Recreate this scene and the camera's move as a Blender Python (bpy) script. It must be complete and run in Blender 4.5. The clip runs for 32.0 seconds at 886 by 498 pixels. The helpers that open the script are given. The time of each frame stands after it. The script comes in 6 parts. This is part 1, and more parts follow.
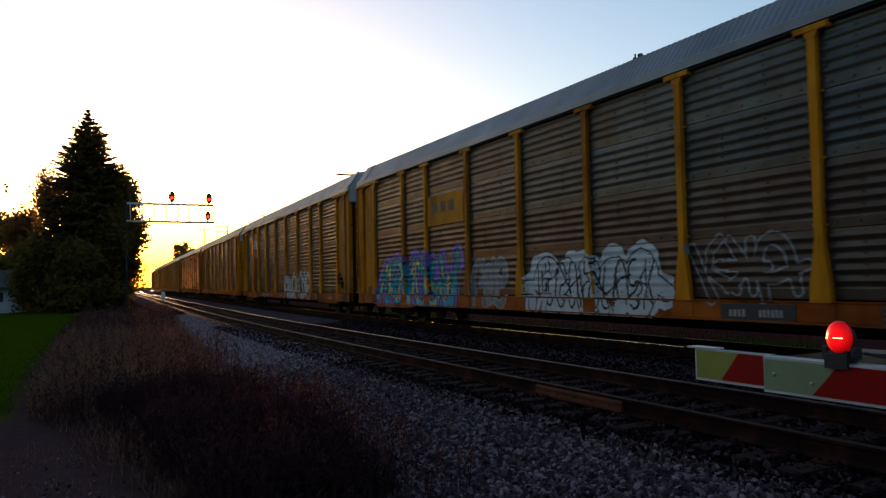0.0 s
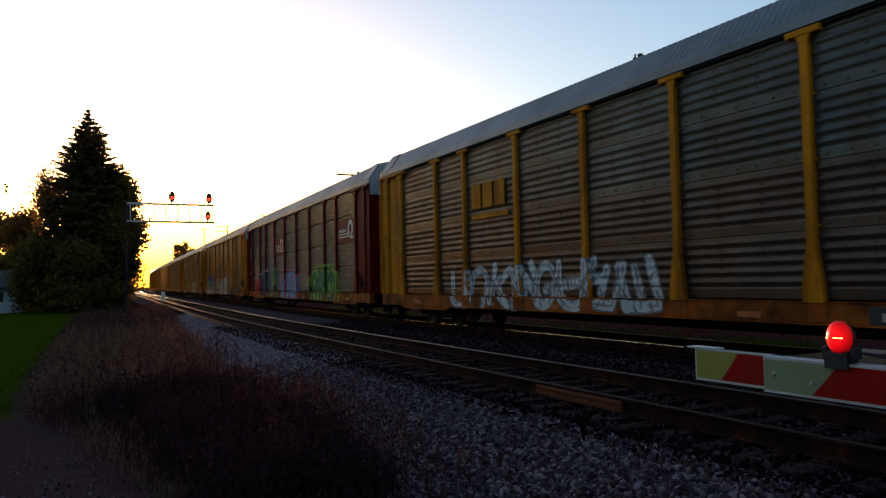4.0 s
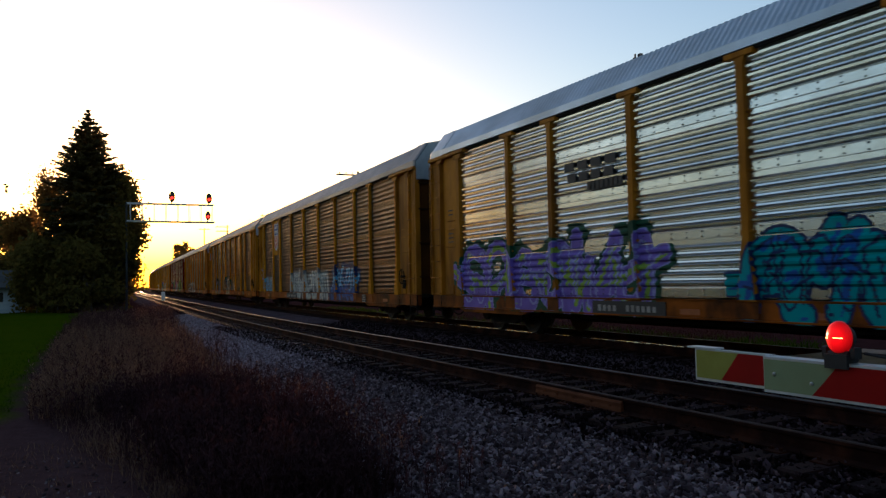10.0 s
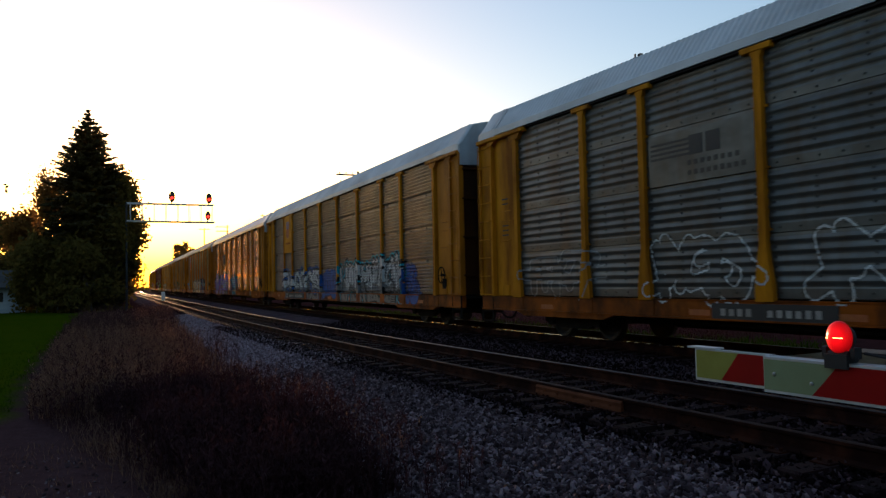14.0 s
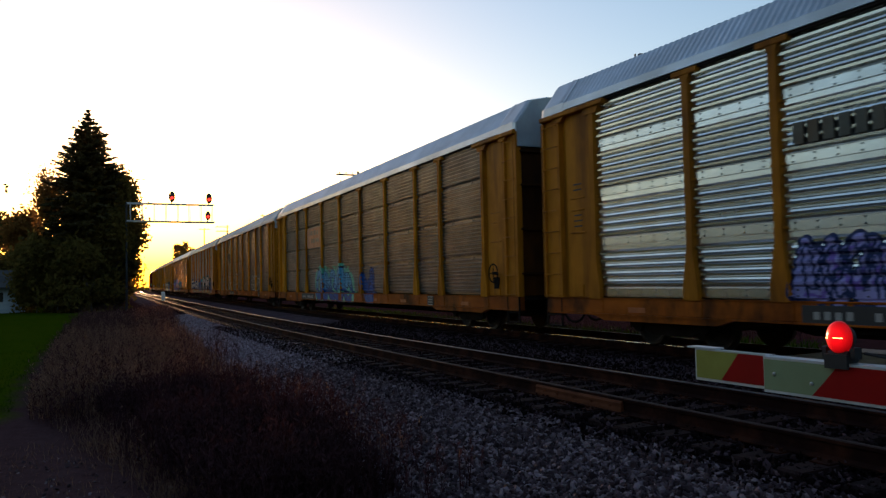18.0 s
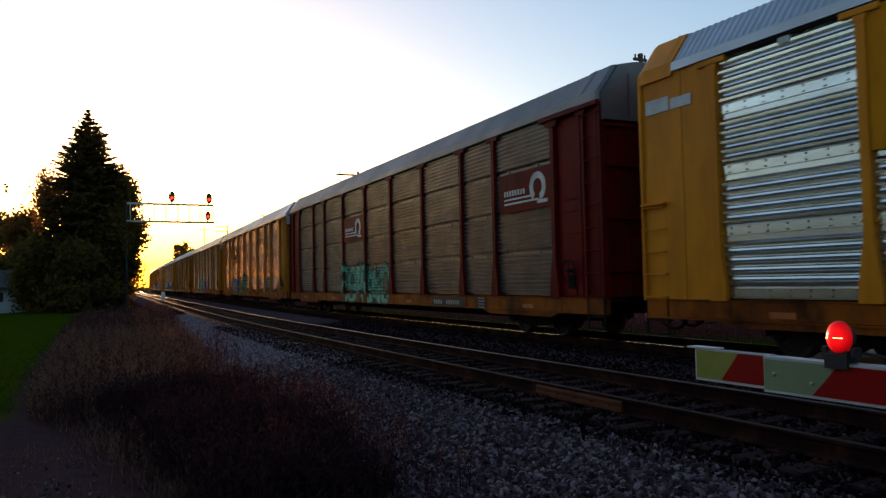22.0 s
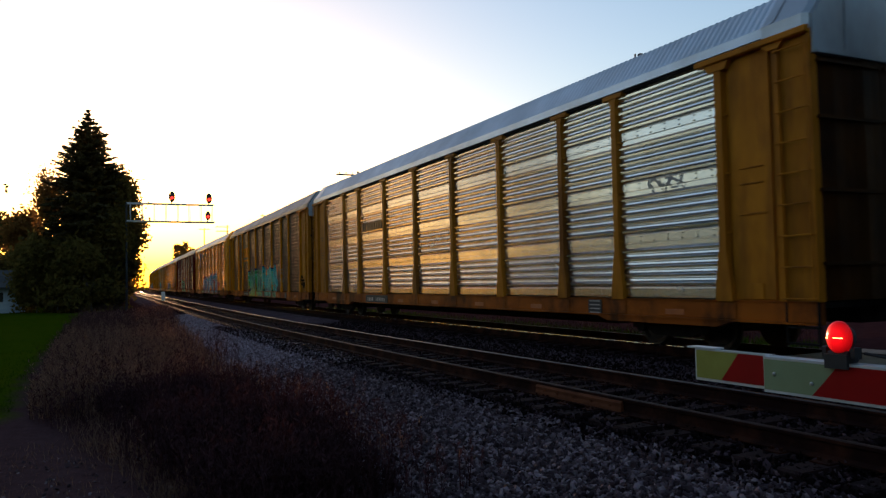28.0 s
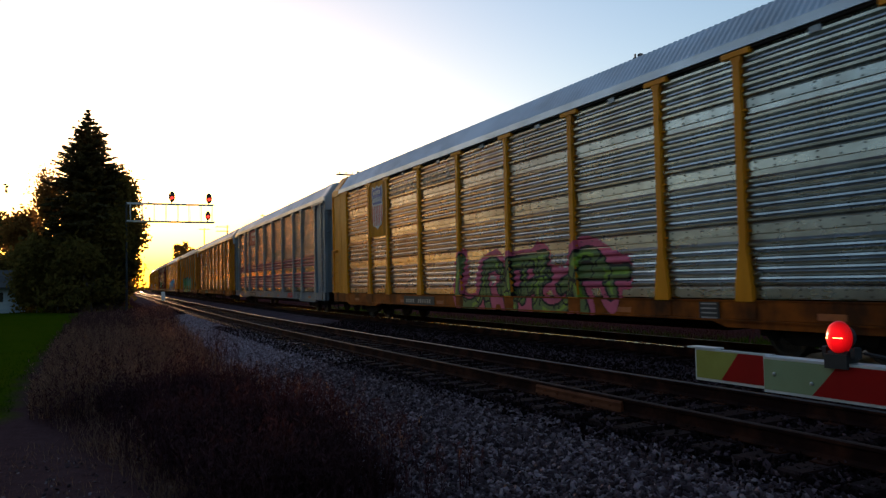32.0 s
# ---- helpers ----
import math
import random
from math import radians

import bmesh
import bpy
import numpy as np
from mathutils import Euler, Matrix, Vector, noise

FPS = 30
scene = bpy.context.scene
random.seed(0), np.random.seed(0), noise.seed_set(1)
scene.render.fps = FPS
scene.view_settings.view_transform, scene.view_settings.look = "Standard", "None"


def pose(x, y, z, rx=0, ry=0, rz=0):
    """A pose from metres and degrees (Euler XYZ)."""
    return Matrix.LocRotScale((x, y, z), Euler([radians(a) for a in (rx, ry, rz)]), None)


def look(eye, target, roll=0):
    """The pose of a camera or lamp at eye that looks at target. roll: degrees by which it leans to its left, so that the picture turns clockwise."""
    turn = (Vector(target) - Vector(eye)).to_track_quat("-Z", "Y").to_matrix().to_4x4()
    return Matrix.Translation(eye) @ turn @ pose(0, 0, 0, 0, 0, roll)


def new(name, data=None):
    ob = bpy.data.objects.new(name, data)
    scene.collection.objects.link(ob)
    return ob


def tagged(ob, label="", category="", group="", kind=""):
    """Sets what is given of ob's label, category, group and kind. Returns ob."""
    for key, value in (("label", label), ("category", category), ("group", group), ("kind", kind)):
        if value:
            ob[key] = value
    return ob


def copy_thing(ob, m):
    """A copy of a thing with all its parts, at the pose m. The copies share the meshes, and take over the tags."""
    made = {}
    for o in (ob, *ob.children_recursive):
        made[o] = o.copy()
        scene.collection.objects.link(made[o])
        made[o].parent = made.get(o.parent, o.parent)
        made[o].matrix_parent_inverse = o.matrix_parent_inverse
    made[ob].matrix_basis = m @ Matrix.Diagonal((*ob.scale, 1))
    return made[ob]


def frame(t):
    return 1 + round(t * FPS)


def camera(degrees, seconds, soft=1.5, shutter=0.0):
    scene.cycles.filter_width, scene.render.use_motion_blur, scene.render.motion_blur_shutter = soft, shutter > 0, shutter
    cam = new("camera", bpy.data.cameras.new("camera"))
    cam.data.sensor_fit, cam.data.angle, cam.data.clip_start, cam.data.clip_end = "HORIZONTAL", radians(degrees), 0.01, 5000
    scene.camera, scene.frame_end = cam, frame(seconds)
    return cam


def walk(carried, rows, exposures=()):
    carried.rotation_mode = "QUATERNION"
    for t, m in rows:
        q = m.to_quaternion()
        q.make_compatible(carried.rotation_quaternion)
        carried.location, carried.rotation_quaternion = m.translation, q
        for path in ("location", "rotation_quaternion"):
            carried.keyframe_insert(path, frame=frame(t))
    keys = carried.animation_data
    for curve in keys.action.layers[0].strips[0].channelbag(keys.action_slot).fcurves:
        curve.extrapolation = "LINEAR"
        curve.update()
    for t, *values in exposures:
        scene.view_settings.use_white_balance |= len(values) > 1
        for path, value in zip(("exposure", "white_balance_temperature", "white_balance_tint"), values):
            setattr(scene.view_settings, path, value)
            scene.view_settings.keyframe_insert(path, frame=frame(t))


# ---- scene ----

# ---- camera: a tripod beside the crossing, looking along the line ----
EYE = (0.0, 0.0, 1.386)
YAW, PITCH = radians(27.213), radians(2.40)
cam = camera(60.78, 32.0, soft=1.35, shutter=0.12)
AIM = (math.sin(YAW) * math.cos(PITCH), math.cos(YAW) * math.cos(PITCH), 1.386 + math.sin(PITCH))
STAND = look(EYE, AIM, -1.186)
walk(cam, [(0.0, STAND), (32.0, STAND)], [(0.0, 1.7, 4950, 9), (32.0, 1.7, 4950, 9)])

# ---- light: low sun down the line, clear evening sky ----
SUN_BEARING, SUN_HEIGHT = radians(5.3), radians(1.6)
world = bpy.data.worlds.new("evening_sky")
scene.world = world
world.use_nodes = True
wn = world.node_tree
wn.nodes.clear()
sky = wn.nodes.new("ShaderNodeTexSky")
sky.sky_type = "NISHITA"
sky.sun_disc = False
sky.sun_elevation = radians(1.6)
sky.sun_rotation = SUN_BEARING
sky.air_density, sky.dust_density, sky.ozone_density = 1.0, 1.4, 1.0
wbg = wn.nodes.new("ShaderNodeBackground")
wbg.inputs["Strength"].default_value = 0.15
wout = wn.nodes.new("ShaderNodeOutputWorld")
wn.links.new(sky.outputs["Color"], wbg.inputs["Color"])
wn.links.new(wbg.outputs["Background"], wout.inputs["Surface"])
sun = new("sun", bpy.data.lights.new("sun", "SUN"))
sun.data.energy, sun.data.angle, sun.data.color = 2.2, radians(0.5), (1.0, 0.46, 0.17)
SUN_DIR = Vector((math.sin(SUN_BEARING) * math.cos(SUN_HEIGHT), math.cos(SUN_BEARING) * math.cos(SUN_HEIGHT), math.sin(SUN_HEIGHT)))
sun.matrix_world = look(SUN_DIR * 100, (0, 0, 0))

# ---- the line: heading and place along it ----
BEND, BEND_END = 1.4592e-3, 44.27
FAR_BEND, FAR_BEND_START = 2.7e-4, 150.0
NEAR_TRACK, TRAIN_TRACK = 6.542, 11.574


def along(s):
    """x, y and heading of the line of reference, s metres along it."""
    a = max(-60.0, min(s, BEND_END))
    th = BEND * a
    x, y = (1 - math.cos(th)) / BEND, math.sin(th) / BEND
    x, y = x + (s - a) * math.sin(th), y + (s - a) * math.cos(th)
    d = min(max(s - FAR_BEND_START, 0.0), 500.0)
    e = max(s - FAR_BEND_START - 500.0, 0.0)
    return x + 0.5 * FAR_BEND * d * d + FAR_BEND * d * e, y, th + FAR_BEND * d


def spot(s, off, z=0.0):
    x, y, th = along(s)
    return Vector((x + off * math.cos(th), y - off * math.sin(th), z))


# ---- materials ----
def nodes_of(m):
    m.use_nodes = True
    return m.node_tree, m.node_tree.nodes["Principled BSDF"]


def surface(name, base, second=None, rough=0.6, metal=0.0, scale=4.0, stretch=(1, 1, 1), bump=0.15, fine=40.0,
            stain=None, stain_amount=0.4, stain_scale=1.2, stain_stretch=(1, 1, 0.25), coat=0.0, vary=0.0, rough_vary=0.12, gloss=0.5, edge=None):
    """A painted, metal, wooden or mineral surface with grain and stains at two scales, in metres."""
    m = bpy.data.materials.new(name)
    t, b = nodes_of(m)
    n, l = t.nodes, t.links
    tc = n.new("ShaderNodeTexCoord")
    info = n.new("ShaderNodeObjectInfo")
    shift = n.new("ShaderNodeVectorMath")
    shift.operation = "ADD"
    mul = n.new("ShaderNodeMath")
    mul.operation = "MULTIPLY"
    mul.inputs[1].default_value = 37.0
    l.new(info.outputs["Random"], mul.inputs[0])
    l.new(tc.outputs["Object"], shift.inputs[0])
    l.new(mul.outputs[0], shift.inputs[1])

    def field(sc, st, detail=3.0):
        mp = n.new("ShaderNodeMapping")
        mp.inputs["Scale"].default_value = (sc * st[0], sc * st[1], sc * st[2])
        l.new(shift.outputs[0], mp.inputs["Vector"])
        no = n.new("ShaderNodeTexNoise")
        no.inputs["Scale"].default_value = 1.0
        no.inputs["Detail"].default_value = detail
        no.inputs["Roughness"].default_value = 0.62
        l.new(mp.outputs[0], no.inputs["Vector"])
        return no.outputs["Fac"]

    def ramp(src, a, z):
        r = n.new("ShaderNodeMapRange")
        r.inputs["From Min"].default_value, r.inputs["From Max"].default_value = a, z
        l.new(src, r.inputs["Value"])
        return r.outputs[0]

    def mixed(fac, a, z):
        x = n.new("ShaderNodeMix")
        x.data_type = "RGBA"
        l.new(fac, x.inputs[0])
        for i, c in ((6, a), (7, z)):
            if isinstance(c, tuple):
                x.inputs[i].default_value = (*c, 1)
            else:
                l.new(c, x.inputs[i])
        return x.outputs[2]

    second = second or tuple(c * 0.72 for c in base)
    coarse = field(scale, stretch)
    col = mixed(ramp(coarse, 0.35, 0.68), base, second)
    grain = field(fine, (1, 1, 1), 4.0)
    if stain:
        sf = n.new("ShaderNodeMath")
        sf.operation = "MULTIPLY"
        sf.inputs[1].default_value = stain_amount
        l.new(ramp(field(stain_scale, stain_stretch, 5.0), 0.46, 0.66), sf.inputs[0])
        col = mixed(sf.outputs[0], col, stain)
    if vary:
        hsv = n.new("ShaderNodeHueSaturation")
        l.new(col, hsv.inputs["Color"])
        r = n.new("ShaderNodeMapRange")
        r.inputs["To Min"].default_value, r.inputs["To Max"].default_value = 1 - vary, 1 + vary
        l.new(info.outputs["Random"], r.inputs["Value"])
        l.new(r.outputs[0], hsv.inputs["Value"])
        col = hsv.outputs[0]
    l.new(col, b.inputs["Base Color"])
    rr = n.new("ShaderNodeMapRange")
    rr.inputs["To Min"].default_value, rr.inputs["To Max"].default_value = max(0.05, rough - rough_vary), min(1, rough + rough_vary)
    l.new(coarse, rr.inputs["Value"])
    l.new(rr.outputs[0], b.inputs["Roughness"])
    b.inputs["Metallic"].default_value = metal
    b.inputs["Coat Weight"].default_value = coat
    b.inputs["Specular IOR Level"].default_value = gloss
    # warm edge tint puts the low sun's orange glow into grazing reflections
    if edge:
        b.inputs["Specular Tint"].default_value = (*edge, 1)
    bp = n.new("ShaderNodeBump")
    bp.inputs["Strength"].default_value = bump
    bp.inputs["Distance"].default_value = 0.01
    l.new(grain, bp.inputs["Height"])
    l.new(bp.outputs[0], b.inputs["Normal"])
    return m


def glow(name, colour, strength):
    m = bpy.data.materials.new(name)
    _, b = nodes_of(m)
    b.inputs["Base Color"].default_value = (*colour, 1)
    b.inputs["Emission Color"].default_value = (*colour, 1)
    b.inputs["Emission Strength"].default_value = strength
    b.inputs["Roughness"].default_value = 0.25
    return m


M = {}
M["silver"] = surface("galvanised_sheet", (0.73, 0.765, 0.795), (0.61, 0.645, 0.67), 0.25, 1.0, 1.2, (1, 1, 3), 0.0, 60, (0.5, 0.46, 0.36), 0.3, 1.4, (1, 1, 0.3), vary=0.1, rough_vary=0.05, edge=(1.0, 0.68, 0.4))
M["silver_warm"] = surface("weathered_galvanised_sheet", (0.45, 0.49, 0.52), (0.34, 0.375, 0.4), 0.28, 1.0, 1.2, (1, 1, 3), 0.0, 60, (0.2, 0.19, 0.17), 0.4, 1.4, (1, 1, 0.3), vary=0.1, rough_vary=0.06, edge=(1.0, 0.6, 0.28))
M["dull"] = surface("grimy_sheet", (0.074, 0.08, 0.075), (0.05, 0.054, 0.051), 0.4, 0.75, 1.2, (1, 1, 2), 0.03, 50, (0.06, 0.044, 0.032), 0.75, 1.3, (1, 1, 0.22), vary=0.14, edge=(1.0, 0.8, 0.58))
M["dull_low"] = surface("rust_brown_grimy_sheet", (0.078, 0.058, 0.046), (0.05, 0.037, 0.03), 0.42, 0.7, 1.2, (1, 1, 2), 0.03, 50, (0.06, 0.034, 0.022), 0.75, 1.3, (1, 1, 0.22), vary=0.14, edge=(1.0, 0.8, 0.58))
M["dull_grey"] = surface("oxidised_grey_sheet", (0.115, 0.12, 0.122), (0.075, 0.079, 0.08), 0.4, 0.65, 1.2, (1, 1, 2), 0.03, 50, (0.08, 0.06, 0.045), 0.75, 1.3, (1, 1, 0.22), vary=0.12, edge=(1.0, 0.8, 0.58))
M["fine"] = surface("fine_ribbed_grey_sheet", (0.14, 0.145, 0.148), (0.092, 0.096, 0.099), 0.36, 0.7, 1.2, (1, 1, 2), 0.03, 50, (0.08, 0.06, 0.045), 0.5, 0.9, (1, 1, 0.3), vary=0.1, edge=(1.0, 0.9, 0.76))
M["red_panel"] = surface("red_painted_sheet", (0.3, 0.035, 0.04), (0.22, 0.028, 0.03), 0.42, 0.1, 2.0, (1, 1, 2), 0.1, 50, (0.12, 0.03, 0.025), 0.4, gloss=0.12)
M["yellow_fresh"] = surface("fresh_yellow_paint", (0.72, 0.275, 0.001), (0.62, 0.225, 0.001), 0.42, 0.0, 1.5, (1, 1, 0.6), 0.08, 50, (0.3, 0.09, 0.006), 0.4, 1.6, (1, 1, 0.2), vary=0.05, gloss=0.12)
M["yellow"] = surface("yellow_paint", (0.58, 0.235, 0.002), (0.45, 0.17, 0.002), 0.5, 0.0, 1.5, (1, 1, 0.6), 0.1, 50, (0.12, 0.036, 0.006), 0.75, 1.3, (1, 1, 0.25), vary=0.12, gloss=0.03)
M["yellow_old"] = surface("faded_yellow_paint", (0.48, 0.18, 0.003), (0.35, 0.125, 0.003), 0.55, 0.0, 1.5, (1, 1, 0.6), 0.12, 50, (0.1, 0.034, 0.008), 0.7, 1.5, (1, 1, 0.2), vary=0.12, gloss=0.08)
# end doors: grime, and the gap's shade between cars put into the colour
M["end_grime_shade"] = surface("grimy_shaded_yellow_paint", (0.07, 0.024, 0.002), (0.028, 0.01, 0.002), 0.6, 0.0, 1.0, (1, 1, 0.6), 0.12, 50, (0.02, 0.01, 0.006), 0.9, 0.9, (1, 1, 0.4), vary=0.1, gloss=0.08)
M["sill_paint"] = surface("rust_streaked_orange_sill_paint", (0.38, 0.1, 0.003), (0.2, 0.047, 0.003), 0.55, 0.0, 1.0, (1, 0.5, 1.5), 0.15, 50, (0.035, 0.014, 0.006), 0.9, 1.3, (1, 0.8, 0.5), vary=0.12, gloss=0.08)
M["maroon"] = surface("maroon_paint", (0.15, 0.004, 0.004), (0.1, 0.004, 0.004), 0.48, 0.0, 1.5, (1, 1, 0.6), 0.12, 50, (0.035, 0.008, 0.006), 0.55, 1.6, (1, 1, 0.2), vary=0.1, gloss=0.05)
M["grey_paint"] = surface("blue_grey_paint", (0.17, 0.2, 0.23), (0.13, 0.155, 0.18), 0.42, 0.0, 1.5, (1, 1, 0.6), 0.1, 50, (0.1, 0.095, 0.09), 0.5, 1.6, (1, 1, 0.2), coat=0.1)
M["roof"] = surface("galvanised_roof_sheet", (0.53, 0.56, 0.6), (0.43, 0.455, 0.485), 0.4, 0.75, 0.8, (1, 1, 1), 0.1, 40, (0.22, 0.19, 0.16), 0.35, 0.7, (1, 0.4, 1), vary=0.06)
M["roof_white"] = surface("white_painted_roof_sheet", (0.6, 0.61, 0.62), (0.5, 0.51, 0.52), 0.5, 0.1, 0.8, (1, 1, 1), 0.1, 40, (0.25, 0.22, 0.19), 0.4, 0.7, (1, 0.4, 1))
M["roof_dull"] = surface("dulled_roof_sheet", (0.165, 0.174, 0.182), (0.12, 0.127, 0.134), 0.46, 0.5, 0.8, (1, 1, 1), 0.1, 40, (0.14, 0.12, 0.1), 0.4, 0.7, (1, 0.4, 1), vary=0.08)
M["hood"] = surface("pale_grey_hood_paint", (0.38, 0.405, 0.43), (0.29, 0.31, 0.335), 0.45, 0.0, 1.2, (1, 1, 1), 0.1, 40, (0.2, 0.17, 0.14), 0.4)
M["under"] = surface("grimy_black_steel", (0.02, 0.017, 0.016), (0.012, 0.011, 0.01), 0.8, 0.0, 3, (1, 1, 1), 0.3, 40, (0.03, 0.019, 0.013), 0.5, gloss=0.04)
M["wheel"] = surface("wheel_steel", (0.022, 0.018, 0.016), (0.014, 0.012, 0.011), 0.7, 0.3, 4, (1, 1, 1), 0.15, 40, (0.04, 0.025, 0.018), 0.5)
M["clip"] = surface("dull_zinc_clip", (0.2, 0.2, 0.19), (0.14, 0.14, 0.13), 0.5, 0.5, 4, (1, 1, 1), 0.05, 40)
M["bolt"] = surface("dark_bolt_heads", (0.05, 0.048, 0.045), (0.03, 0.028, 0.026), 0.6, 0.3, 4, (1, 1, 1), 0.05, 40)
M["slogan"] = surface("worn_grey_green_lettering_paint", (0.13, 0.15, 0.135), (0.2, 0.22, 0.2), 0.5, 0.3, 4, (1, 1, 1), 0.05, 40, (0.3, 0.31, 0.29), 0.5)
M["black"] = surface("black_stencil_plate", (0.015, 0.015, 0.016), (0.025, 0.024, 0.022), 0.6, 0.0, 4, (1, 1, 1), 0.1, 40)
M["white_mark"] = surface("white_marking_paint", (0.68, 0.68, 0.66), (0.52, 0.52, 0.5), 0.55, 0.0, 3, (1, 1, 1), 0.1, 40, (0.3, 0.26, 0.2), 0.4)
M["pale_mark"] = surface("worn_pale_lettering_paint", (0.36, 0.34, 0.31), (0.26, 0.245, 0.22), 0.6, 0.0, 3, (1, 1, 1), 0.1, 40, (0.12, 0.1, 0.08), 0.5)
M["orange_red"] = surface("orange_red_paint", (0.46, 0.17, 0.07), (0.38, 0.14, 0.05), 0.55, 0.0, 3, (1, 1, 1), 0.1, 40, (0.25, 0.09, 0.03), 0.5)
M["orange_mark"] = surface("orange_reflector_strip", (0.42, 0.11, 0.01), (0.3, 0.075, 0.008), 0.5, 0.0, 5, (1, 1, 1), 0.1, 40)
M["blue_mark"] = surface("blue_marking_paint", (0.03, 0.065, 0.3), (0.025, 0.05, 0.23), 0.5, 0.0, 3, (1, 1, 1), 0.1, 40)
M["red_mark"] = surface("red_marking_paint", (0.5, 0.045, 0.04), (0.4, 0.04, 0.035), 0.5, 0.0, 3, (1, 1, 1), 0.1, 40)
SPRAY = {"white": (0.62, 0.63, 0.62), "black": (0.012, 0.012, 0.014), "teal": (0.02, 0.32, 0.34), "cyan": (0.05, 0.4, 0.55), "blue": (0.02, 0.09, 0.36),
         "skyblue": (0.16, 0.4, 0.62), "navy": (0.012, 0.025, 0.1), "purple": (0.2, 0.12, 0.5), "lilac": (0.36, 0.33, 0.66), "green": (0.06, 0.32, 0.07),
         "lime": (0.3, 0.42, 0.04), "mint": (0.2, 0.55, 0.38), "darkgreen": (0.012, 0.07, 0.03), "red": (0.5, 0.025, 0.025), "pink": (0.62, 0.12, 0.2),
         "orange": (0.65, 0.2, 0.02), "yellow": (0.65, 0.45, 0.05), "grey": (0.3, 0.3, 0.3), "ash": (0.2, 0.2, 0.2), "cream": (0.6, 0.56, 0.45), "olive": (0.16, 0.2, 0.06)}
for key, c in SPRAY.items():
    M["spray_" + key] = surface("spray_paint_" + key, c, tuple(v * 0.78 for v in c), 0.5, 0.0, 2.5, (1, 1, 1), 0.05, 60, tuple(v * 0.5 + 0.01 for v in c), 0.3, gloss=0.2)
M["rail"] = surface("rusty_rail_steel", (0.018, 0.0065, 0.005), (0.011, 0.0045, 0.004), 0.85, 0.1, 3, (1, 1, 1), 0.25, 60, (0.085, 0.03, 0.014), 0.5, 2.0, (1, 1, 1), gloss=0.05)
M["rail_head"] = surface("polished_rail_head", (0.42, 0.415, 0.43), (0.34, 0.335, 0.345), 0.26, 1.0, 6, (1, 1, 1), 0.01, 60)
M["rail_dull"] = surface("dull_rail_head", (0.04, 0.024, 0.019), (0.024, 0.014, 0.012), 0.6, 0.3, 6, (1, 1, 1), 0.05, 60, gloss=0.08)
M["rail_worn"] = surface("worn_rail_head", (0.085, 0.07, 0.064), (0.05, 0.042, 0.038), 0.36, 0.9, 6, (1, 1, 1), 0.03, 60)
M["rust"] = surface("bright_rust_steel", (0.13, 0.045, 0.018), (0.08, 0.028, 0.012), 0.85, 0.0, 3, (1, 1, 1), 0.3, 60, gloss=0.1)
M["tie"] = surface("creosoted_timber", (0.014, 0.007, 0.0072), (0.025, 0.0135, 0.013), 0.9, 0.0, 3, (0.3, 4, 4), 0.5, 30, (0.02, 0.014, 0.013), 0.6, 3, (0.2, 3, 3), vary=0.25, gloss=0.08)
M["wood_pole"] = surface("weathered_pole_timber", (0.11, 0.08, 0.06), (0.075, 0.055, 0.042), 0.85, 0.0, 3, (4, 4, 0.2), 0.4, 30)
M["bark"] = surface("tree_bark", (0.09, 0.065, 0.048), (0.055, 0.04, 0.03), 0.9, 0.0, 4, (3, 3, 0.5), 0.7, 25)
M["signal_grey"] = surface("aluminium_grey_steel", (0.4, 0.41, 0.42), (0.3, 0.31, 0.32), 0.5, 0.5, 2, (1, 1, 1), 0.1, 40)
M["signal_black"] = surface("matt_black_signal", (0.016, 0.016, 0.017), (0.024, 0.023, 0.022), 0.7, 0.0, 3, (1, 1, 1), 0.1, 40)
M["gate_white"] = surface("reflective_white_sheet", (0.31, 0.37, 0.2), (0.27, 0.325, 0.17), 0.45, 0.0, 6, (1, 1, 1), 0.03, 80, (0.19, 0.21, 0.11), 0.4, gloss=0.12)
M["gate_cream"] = surface("yellowed_reflective_sheet", (0.34, 0.33, 0.065), (0.28, 0.27, 0.05), 0.45, 0.0, 6, (1, 1, 1), 0.03, 80, (0.19, 0.17, 0.04), 0.4, gloss=0.12)
M["gate_red"] = surface("reflective_red_sheet", (0.3, 0.006, 0.005), (0.25, 0.006, 0.005), 0.45, 0.0, 6, (1, 1, 1), 0.03, 80, gloss=0.12)
M["gate_metal"] = surface("bare_aluminium_channel", (0.6, 0.6, 0.6), (0.5, 0.5, 0.5), 0.4, 0.8, 6, (1, 1, 1), 0.05, 80)
M["stone"] = surface("crushed_stone", (0.21, 0.205, 0.2), (0.13, 0.128, 0.128), 0.8, 0.0, 9, (1, 1, 1), 0.4, 60)
M["concrete"] = surface("worn_concrete", (0.2, 0.195, 0.19), (0.15, 0.146, 0.142), 0.85, 0.0, 1.5, (1, 1, 1), 0.3, 40, (0.16, 0.15, 0.14), 0.4)
M["asphalt"] = surface("asphalt", (0.055, 0.054, 0.053), (0.042, 0.041, 0.04), 0.85, 0.0, 2, (1, 1, 1), 0.4, 80)
M["siding"] = surface("white_house_siding", (0.3, 0.34, 0.38), (0.25, 0.29, 0.32), 0.6, 0.0, 1, (1, 1, 1), 0.1, 30)
M["shingle"] = surface("dark_roof_shingle", (0.05, 0.048, 0.047), (0.035, 0.034, 0.033), 0.9, 0.0, 3, (1, 1, 1), 0.4, 30)
M["window"] = surface("dark_window_glass", (0.02, 0.023, 0.027), (0.016, 0.018, 0.02), 0.08, 0.0, 1, (1, 1, 1), 0.0, 10)


